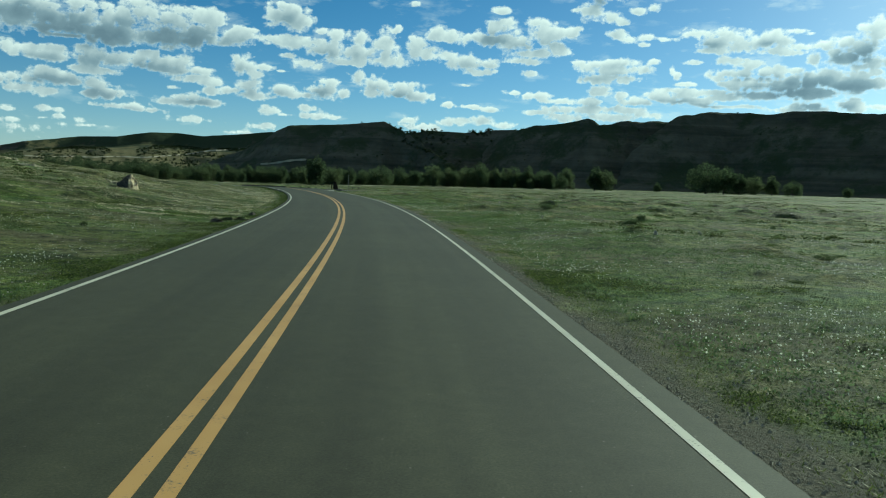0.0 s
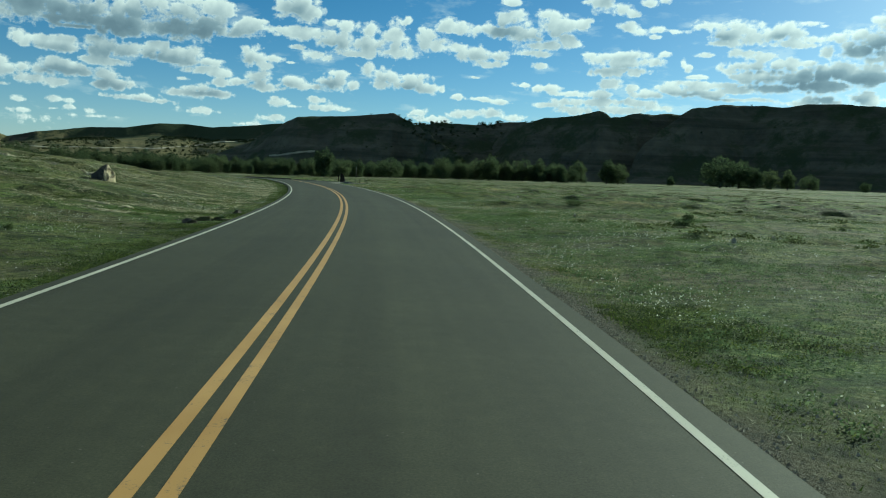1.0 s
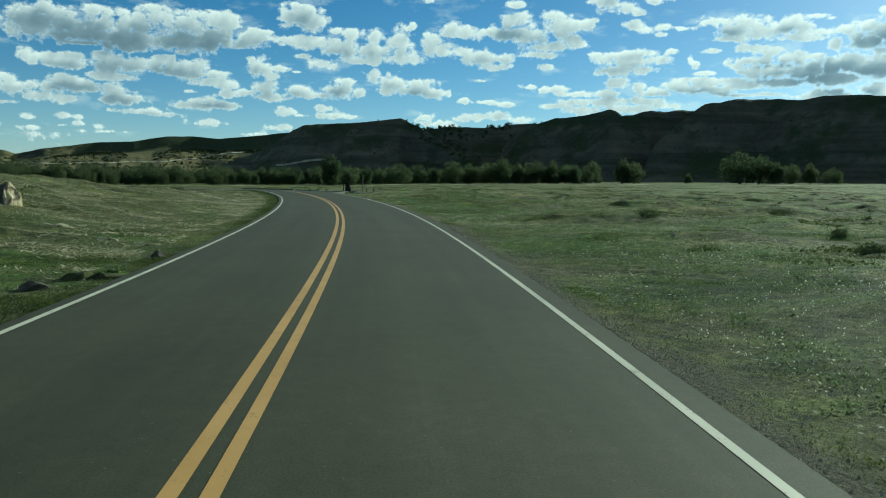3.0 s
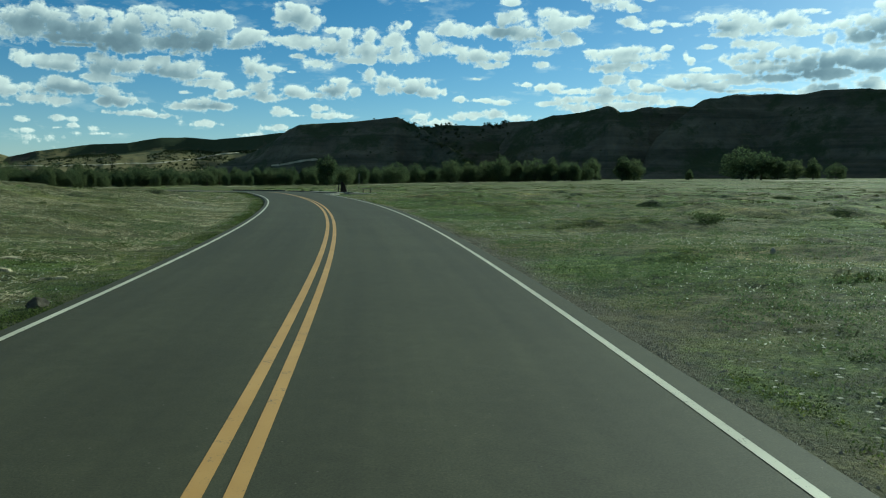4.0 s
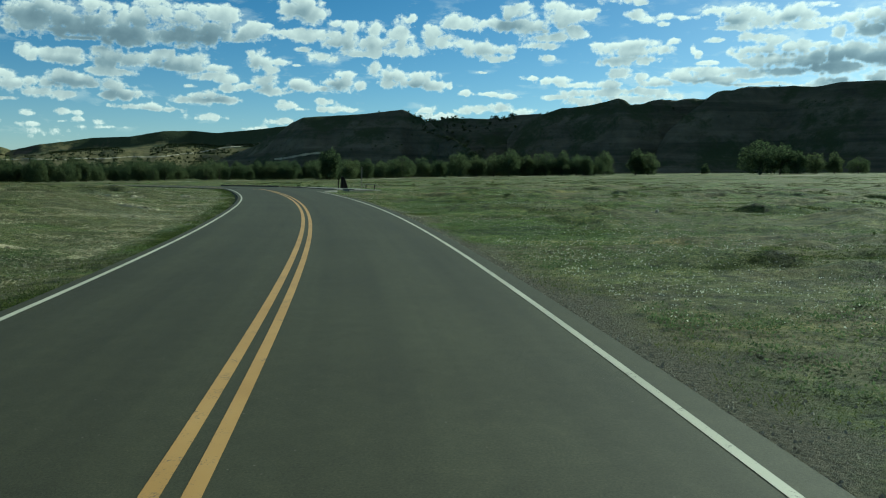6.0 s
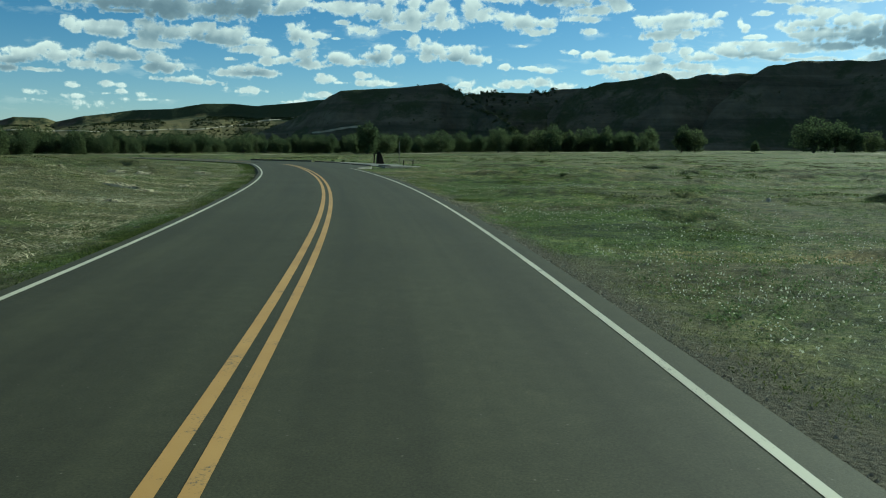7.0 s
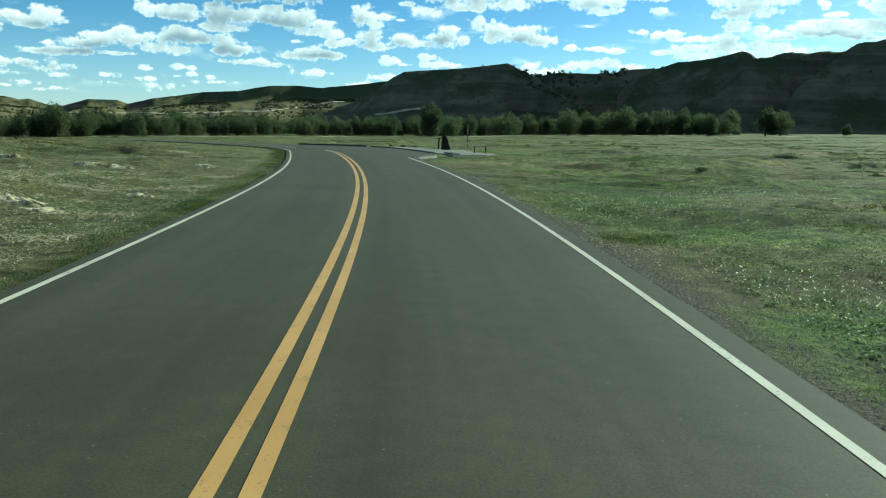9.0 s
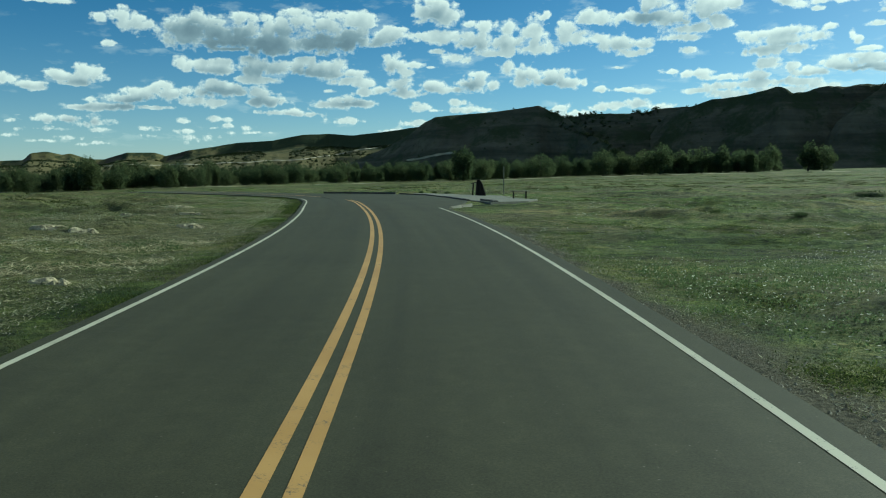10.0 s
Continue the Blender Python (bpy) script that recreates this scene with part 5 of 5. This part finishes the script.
def outcrop(x, y, wide, high, seed, material=None, label="low ledge of broken pale sandstone in the grass", category="rock", group="pale sandstone outcrops in the grass"):
    """A worn ledge of pale crumbling stone: a ragged low shelf with a broken face towards the road."""
    rng = np.random.default_rng(seed)
    half, deep, turn = wide * 0.95, wide * rng.uniform(0.4, 0.6), radians(rng.uniform(-18, 18))
    ang, rad = np.meshgrid(np.linspace(0, math.tau, 121)[:-1], np.r_[np.linspace(0.04, 0.8, 17), 0.85, 0.9, 0.94, 0.97, 1.0, 1.03], indexing="ij")
    edge = 1 + 0.8 * fbm(np.cos(ang) * 2.6 + seed, np.sin(ang) * 2.6, 5, seed)
    u, v = rad * edge * np.cos(ang) * half, rad * edge * np.sin(ang) * deep
    px, py = u * math.cos(turn) - v * math.sin(turn), u * math.sin(turn) + v * math.cos(turn)
    lip = np.clip((1.0 - rad) / np.where(np.sin(ang) < 0, 0.22, 0.5), 0, 1)
    shelf = 0.72 + 0.7 * fbm(px * 2.2 + seed, py * 3.4, 5, seed + 1)
    crack = np.clip(np.abs(fbm(px * 2.4, py * 2.4 + seed, 3, seed + 2)) * 8, 0.55, 1)
    z = land_height(x + px, y + py) - float(land_height(np.array([x]), np.array([y]))[0]) + high * lip * np.clip(shelf, 0.1, 1.5) * crack - 0.03
    n, m = ang.shape
    verts = np.stack([px, py, z], -1).reshape(-1, 3)
    faces = [(i * m + j, i * m + j + 1, (i + 1) % n * m + j + 1, (i + 1) % n * m + j) for i in range(n) for j in range(m - 1)]
    faces.append([i * m for i in range(n)])
    ob = mesh_object("rock_outcrop", verts, faces, material or M_PALE)
    ob.data.flip_normals()
    ob.matrix_basis = pose(x, y, float(land_height(np.array([x]), np.array([y]))[0]), 0, 0, 0)
    return tagged(ob, label, category, group=group)


def ledge_material():
    """Pale crumbling sandstone with grass and earth caught in its hollows."""
    m, nt, b = nodes_of("pale_sandstone")
    fine = tex(nt, "ShaderNodeTexNoise", 11, 6, 0.7)
    patch = tex(nt, "ShaderNodeTexNoise", 2.6, 6, 0.72)
    c = ramp(nt, fine.outputs["Fac"], [(0.3, (0.32, 0.265, 0.15)), (0.7, (0.70, 0.62, 0.42))])
    c = mix(nt, ramp(nt, patch.outputs["Fac"], [(0.54, (0, 0, 0)), (0.61, (0.9, 0.9, 0.9))]), c, ramp(nt, fine.outputs["Fac"], [(0.35, (0.03, 0.035, 0.014)), (0.65, (0.15, 0.14, 0.065))]))
    nt.links.new(c, b.inputs["Base Color"])
    b.inputs["Roughness"].default_value = 0.95
    bump(nt, b, fine.outputs["Fac"], 0.9, 0.06)
    return m


M_PALE = ledge_material()
OUTCROPS = [(-16.2, 60.8, 0.85, 0.24), (-15.2, 60.3, 0.5, 0.18), (-15.4, 63.8, 0.35, 0.14), (-14.4, 56.5, 0.5, 0.2), (-24.4, 68.8, 1.1, 0.24), (-20.8, 72.0, 0.55, 0.16), (-22.7, 73.0, 0.65, 0.18), (-19.1, 74.6, 0.5, 0.16),
            (-24.2, 79.6, 0.6, 0.16), (-23.0, 81.5, 0.5, 0.14), (-26.5, 73.5, 0.8, 0.2), (-35.0, 81.5, 1.3, 0.2), (-12.1, 34.6, 0.5, 0.18), (-9.8, 32.5, 0.32, 0.16), (-8.7, 32.0, 0.36, 0.12), (-10.3, 26.9, 0.75, 0.14), (-11.9, 29.4, 0.6, 0.12),
            (-17.3, 40.2, 0.4, 0.3), (-18.5, 41.5, 0.55, 0.25), (-21.0, 43.5, 0.6, 0.3), (-24.8, 46.0, 0.8, 0.35)]
OUTCROPS += [(-28.5, 50.0, 0.9, 0.4), (-13.2, 33.0, 0.55, 0.12), (-10.6, 28.5, 0.35, 0.12), (-12.4, 46.0, 0.5, 0.1), (-27.5, 88.0, 0.9, 0.15), (-29.3, 62.1, 0.9, 0.25), (-15.5, 41.9, 0.45, 0.12), (-10.7, 34.3, 0.35, 0.1)]
for i, (x, y, w, h) in enumerate(OUTCROPS):
    big = 1.25 if y > 63 else 1.0
    outcrop(x, y, w * big, h * (0.7 if y < 63 else 1.1), 20 + i)
M_SOIL = simple("dark_soil", (0.030, 0.026, 0.018), (0.10, 0.085, 0.058), 6, 0.95, big=1.5, bump_d=0.06)
outcrop(-6.95, 26.25, 0.75, 0.2, 4, M_GROUND, "dark mound of soil and grass at the asphalt edge", "soil mound", "")
rock(-7.3, 29.1, (0.15, 0.13, 0.11), 7, "small dark clod of earth at the asphalt edge", 20, 0.2, M_SOIL, "", 3)
rock(-7.4, 24.95, (0.24, 0.18, 0.12), 9, "small dark clod of earth at the asphalt edge", 60, 0.2, M_SOIL, "", 3)
for i, (x, y, h) in enumerate(((4.3, 61.0, 0.12), (-0.4, 66.0, 0.1), (6.2, 22.5, 0.1), (9.0, 27.0, 0.12), (4.6, 36.0, 0.1))):
    rock(x, y, (h * 0.7, h * 0.6, h), 60 + i, "small weathered stone lying in short grass", i * 40, 0.2, M_STONE, "small stones in the grass", 2)


# ---- shrubs ----
def build_shrub(seed, wide, tall, leaves=900):
    rng = np.random.default_rng(seed)
    ob = new("shrub")
    bm = bmesh.new()
    for k in range(6):
        a = k * 1.05 + rng.uniform(-0.3, 0.3)
        tip = Vector((math.cos(a) * wide * 0.6, math.sin(a) * wide * 0.6, tall * rng.uniform(0.5, 0.9)))
        tube(bm, [Vector((0, 0, -0.05)), tip * 0.5, tip], [0.016, 0.011, 0.004], 4)
    part("stem", bm, M_BARK, ob, "thin woody stems")
    d = rng.normal(size=(leaves, 3))
    d /= np.linalg.norm(d, axis=1)[:, None]
    d *= (rng.uniform(0.2, 1, leaves) ** 0.5)[:, None] * (1 + 0.35 * np.sin(d[:, :1] * 7 + seed) * np.sin(d[:, 1:2] * 6))
    pts = d * [wide, wide * 0.9, tall * 0.6] + [0, 0, tall * 0.5]
    pts[:, 2] = np.maximum(pts[:, 2], 0.01)
    fast_mesh("foliage", leaf_quads(rng, pts, 0.03), 4, M_SAGE, ob)
    return tagged(ob, "low grey-green sagebrush clump in the grass", "shrub", group="sagebrush in the prairie")


SHRUBS = [build_shrub(1, 0.34, 0.28), build_shrub(2, 0.26, 0.32), build_shrub(3, 0.48, 0.3)]
rng = np.random.default_rng(12)
for k, (x, y) in zip(SHRUBS, ((7.5, 31.0), (9.2, 36.0), (5.8, 44.0))):
    k.matrix_basis = pose(x, y, float(land_height(np.array([x]), np.array([y]))[0]) - 0.03, 0, 0, 0)
count = 0
while count < 150:
    x, y = rng.uniform(-30, 45), rng.uniform(8, 125)
    off = float(road_offset(np.array([x]), np.array([y]))[0])
    if abs(off) < 5.6 or (off < 0 and rng.random() < 0.55) or fbm(x / 9.0, y / 9.0, 3, 31) < 0.02 or (-25 < x < -8 and 82 < y < 122):
        continue
    plant(SHRUBS[int(rng.integers(3))], x, y, rng.uniform(0.25, 0.6), rng.uniform(0, 360), rng.uniform(0.6, 1.0))
    count += 1
for x, y in ((-19.3, 106.0), (-18.2, 105.2), (-21.4, 105.4), (-17.2, 104.6)):
    x, y = past_brow(x, y)
    plant(SHRUBS[1], x, y, 1.0, rng.uniform(0, 360))


# ---- grass, straw, flowers, gravel ----
def scatter(seed, count, keep):
    """Places on the verges and the near prairie, thinning out with distance."""
    rng = np.random.default_rng(seed)
    xs, ys = [], []
    got = 0
    while got < count:
        n = 60000
        i = rng.integers(60, 176, n)
        side = np.where(rng.random(n) < 0.55, 1, -1)
        o = side * (np.where(side < 0, 2.9, 3.5) + 26 * rng.random(n) ** 2.2)
        p = LINE[i] + SIDE[i] * o[:, None] + TAN[i] * rng.uniform(-0.5, 0.5, n)[:, None]
        k = keep(p[:, 0], p[:, 1], o, rng)
        xs.append(p[k, 0])
        ys.append(p[k, 1])
        got += int(k.sum())
    x, y = np.concatenate(xs)[:count], np.concatenate(ys)[:count]
    pull_out = (x > -26) & (x < -8) & (y > 80) & (y < 122) & (road_offset(x, y) > 0) & (road_offset(x, y) < 10)
    x, y = x[~pull_out], y[~pull_out]
    return rng, np.stack([x, y, land_height(x, y)], -1)


def blades(name, seed, count, keep, height, lean, width, material, label, category):
    rng, p = scatter(seed, count, keep)
    n = len(p)
    a = rng.uniform(0, math.tau, n)
    h = height * rng.uniform(0.5, 1.3, n)
    side = np.stack([np.cos(a), np.sin(a), 0 * a], -1) * (width * rng.uniform(0.6, 1.4, n))[:, None]
    b = rng.uniform(0, math.tau, n)
    tip = p + np.stack([np.cos(b) * lean * h, np.sin(b) * lean * h, h * np.sqrt(max(0.05, 1 - lean**2))], -1)
    p = p + [0, 0, 0.004]
    ob = fast_mesh(name, np.stack([p - side, p + side, tip], 1), 3, material)
    return tagged(ob, label, category, kind="stuff")


def near_grass(x, y, o, rng):
    return (np.abs(o) > np.where(o < 0, 2.9, 3.65) + 0.4 * rng.random(len(o))) & (fbm(x / 1.1, y / 1.1, 3, 17) + 0.16 > rng.random(len(o)) * 0.42)


def verge_green(x, y, o, rng):
    return (o < -2.92) & (o > -3.55 + 1.1 * fbm(x / 2.0, y / 2.0, 3, 19)) & (fbm(x / 0.9, y / 0.9, 3, 18) + 0.08 > rng.random(len(o)) * 0.4)


def dry_litter(x, y, o, rng):
    return (np.abs(o) > 3.7) & (fbm(x / 3.2, y / 2.2, 3, 41) + np.where(o < 0, -0.13 + 0.42 * smooth_step(30, 44, y - 0.3 * x - 6), -0.08) > rng.random(len(o)) * 0.3)


def petals(x, y, o, rng):
    return (np.abs(o) > 4.4) & (fbm(x / 5.0, y / 4.0, 3, 51) + np.where(o < 0, -0.02, 0.06) > rng.random(len(o)) * 0.5)


blades("verge_grass", 105, 15000, verge_green, 0.06, 0.55, 0.006, M_VERGE, "brighter green grass along the edge of the asphalt", "grass")
blades("grass", 101, 300000, near_grass, 0.042, 0.6, 0.0045, M_GRASS, "short green grass blades on the verges", "grass")
blades("dry_grass", 102, 150000, dry_litter, 0.06, 0.9, 0.0075, M_STRAW, "pale dry straw lying in the grass", "dry grass")


def straw_heaps(x, y, o, rng):
    return (o < -3.9) & (y < 72) & (fbm(x / 1.3, y / 0.9, 4, 44) - 0.25 * smooth_step(30, 22, y) > -0.02 + rng.random(len(o)) * 0.32)


blades("loose_straw", 108, 42000, straw_heaps, 0.19, 0.97, 0.0145, M_STRAW, "longer pale straw lying in loose heaps", "dry grass")


def wildflowers():
    rng, p = scatter(103, 38000, petals)
    p = p + np.stack([0 * p[:, 0], 0 * p[:, 0], rng.uniform(0.03, 0.09, len(p))], -1)
    ob = fast_mesh("wildflowers", leaf_quads(rng, p, 0.0145), 4, M_FLOWER)
    return tagged(ob, "tiny white flower heads scattered in short grass", "flowers", kind="stuff")


wildflowers()


def verge_stones(x, y, o, rng):
    return (np.abs(o) > 3.4) & (np.abs(o) < 4.7) & (rng.random(len(o)) < 0.6)


def gravel():
    rng, p = scatter(104, 9000, verge_stones)
    n = len(p)
    r = rng.uniform(0.008, 0.028, n)[:, None, None]
    tetra = np.array([[1, 0, -0.3], [-0.5, 0.87, -0.3], [-0.5, -0.87, -0.3], [0, 0, 0.8]])
    a = rng.uniform(0, math.tau, n)
    c, s_ = np.cos(a), np.sin(a)
    rot = np.stack([np.stack([c, -s_, 0 * a], -1), np.stack([s_, c, 0 * a], -1), np.stack([0 * a, 0 * a, 1 + 0 * a], -1)], 1)
    v = np.einsum("nij,kj->nki", rot, tetra) * r + p[:, None]
    tri = v[:, [[0, 1, 3], [1, 2, 3], [2, 0, 3]]].reshape(-1, 3, 3)
    ob = fast_mesh("gravel", tri, 3, M_STONE)
    return tagged(ob, "loose gravel along the edge of the asphalt", "gravel", kind="stuff")


gravel()


def weed_spots(x, y, o, rng):
    dry_side = smooth_step(-3.1, -3.4, o) * smooth_step(26, 40, y - 0.3 * x - 6)
    return (np.abs(o) > np.where(o < 0, 2.95, 3.9)) & (fbm(x / 2.6, y / 2.0, 3, 81) + np.where(o < 0, -0.01, -0.10) - 0.24 * dry_side > rng.random(len(o)) * 0.35)


def weeds(name, seed, count, wide, leaf, material, label):
    """Small leafy plants in clumps through the short grass."""
    rng, p = scatter(seed, count, weed_spots)
    w = wide * rng.uniform(0.5, 1.6, len(p))[:, None, None]
    d = np.clip(rng.normal(size=(len(p), 32, 3)), -2, 2) * w * [1.15, 0.95, 0.2]
    d[:, :, 2] = np.abs(d[:, :, 2]) + 0.012
    ob = fast_mesh(name, leaf_quads(rng, (p[:, None] + d).reshape(-1, 3), leaf), 4, material)
    return tagged(ob, label, "weeds", kind="stuff")


weeds("green_weeds", 106, 7000, 0.07, 0.012, M_GRASS, "small leafy green weeds in the short grass")
weeds("dark_weeds", 107, 7000, 0.09, 0.0125, M_MAT, "dark creeping weeds in low mats")


def forb_spots(x, y, o, rng):
    return (np.abs(o) > 4.3) & (fbm(x / 3.5, y / 3.0, 3, 83) + np.where(o < 0, -0.08, 0.10) > rng.random(len(o)) * 0.4)


def forbs():
    """Leafy tufts a hand's width high all over the near prairie."""
    rng, p = scatter(112, 9000, forb_spots)
    w = rng.uniform(0.05, 0.16, len(p))[:, None, None]
    d = np.clip(rng.normal(size=(len(p), 26, 3)), -2, 2) * w * [1.0, 1.0, 0.45]
    d[:, :, 2] = np.abs(d[:, :, 2]) + 0.015
    ob = fast_mesh("leafy_tufts", leaf_quads(rng, (p[:, None] + d).reshape(-1, 3), 0.017), 4, M_TUFT)
    return tagged(ob, "leafy green tufts dotted over the near prairie", "weeds", kind="stuff")


forbs()


def hummock(x, y, wide, deep, high, turn, seed):
    """A low grassy swell, steeper on one side, lying on the ground."""
    ang, rad = np.meshgrid(np.linspace(0, math.tau, 41)[:-1], np.linspace(0.05, 1.0, 12), indexing="ij")
    edge = 1 + 0.7 * fbm(np.cos(ang) * 1.8 + seed, np.sin(ang) * 1.8, 4, seed)
    u, v = rad * edge * np.cos(ang) * wide, rad * edge * np.sin(ang) * deep
    px, py = u * math.cos(turn) - v * math.sin(turn), u * math.sin(turn) + v * math.cos(turn)
    up = (1 - rad**2) ** 0.8 * (1 + 0.6 * fbm(u * 4 + seed, v * 5, 4, seed + 3))
    low = land_height(x + px, y + py) - float(land_height(np.array([x]), np.array([y]))[0])
    n, m = ang.shape
    faces = [(i * m + j, i * m + j + 1, (i + 1) % n * m + j + 1, (i + 1) % n * m + j) for i in range(n) for j in range(m - 1)]
    faces.append([i * m for i in range(n)])
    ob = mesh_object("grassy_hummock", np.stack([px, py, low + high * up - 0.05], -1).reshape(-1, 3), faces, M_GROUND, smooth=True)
    if ob.data.polygons[5].normal.z < 0:
        ob.data.flip_normals()
    ob.matrix_basis = pose(x, y, float(land_height(np.array([x]), np.array([y]))[0]), 0, 0, 0)
    return tagged(ob, "low dark grassy hummock on the plain", "hummock", group="hummocks over the prairie")


def hummocks():
    rng = np.random.default_rng(301)
    made = 0
    while made < 110:
        x, y = rng.uniform(-38, 75), 18 + 150 * rng.random() ** 1.2
        off = float(road_offset(np.array([x]), np.array([y]))[0])
        if off < 7 or (-27 < x < -6 and 78 < y < 125):
            continue
        w = rng.uniform(0.5, 1.6)
        hummock(x, y, w, w * rng.uniform(0.35, 0.6), rng.uniform(0.08, 0.16), rng.uniform(-0.4, 0.4), made + 3)
        made += 1


hummocks()


def low_sage():
    """Low mats of sage and old mounds out on the plain, too many to count."""
    rng = np.random.default_rng(205)
    x, y = rng.uniform(-60, 130, 9000), rng.uniform(25, 260, 9000)
    off = road_offset(x, y)
    keep = (np.abs(off) > 8) & (fbm(x / 11.0, y / 7.0, 3, 61) > 0.03 + 0.03 * (x < -8)) & ~((x > -27) & (x < -6) & (y > 80) & (y < 125))
    x, y = x[keep][:3000], y[keep][:3000]
    z = land_height(x, y)
    out = []
    for px, py, pz in zip(x, y, z):
        w, n = rng.uniform(0.12, 0.75), 70
        d = np.clip(rng.normal(size=(n, 3)), -2, 2) * [w, w * 0.5, 0.06]
        d[:, 2] = np.abs(d[:, 2]) * np.exp(-(d[:, 0] / w) ** 2) + 0.015
        out.append(leaf_quads(rng, np.array([px, py, pz]) + d, 0.05))
    ob = fast_mesh("low_sage", np.concatenate(out), 4, M_MAT)
    return tagged(ob, "low grey-green sage mats dotted over the plain", "sagebrush", kind="stuff")


low_sage()
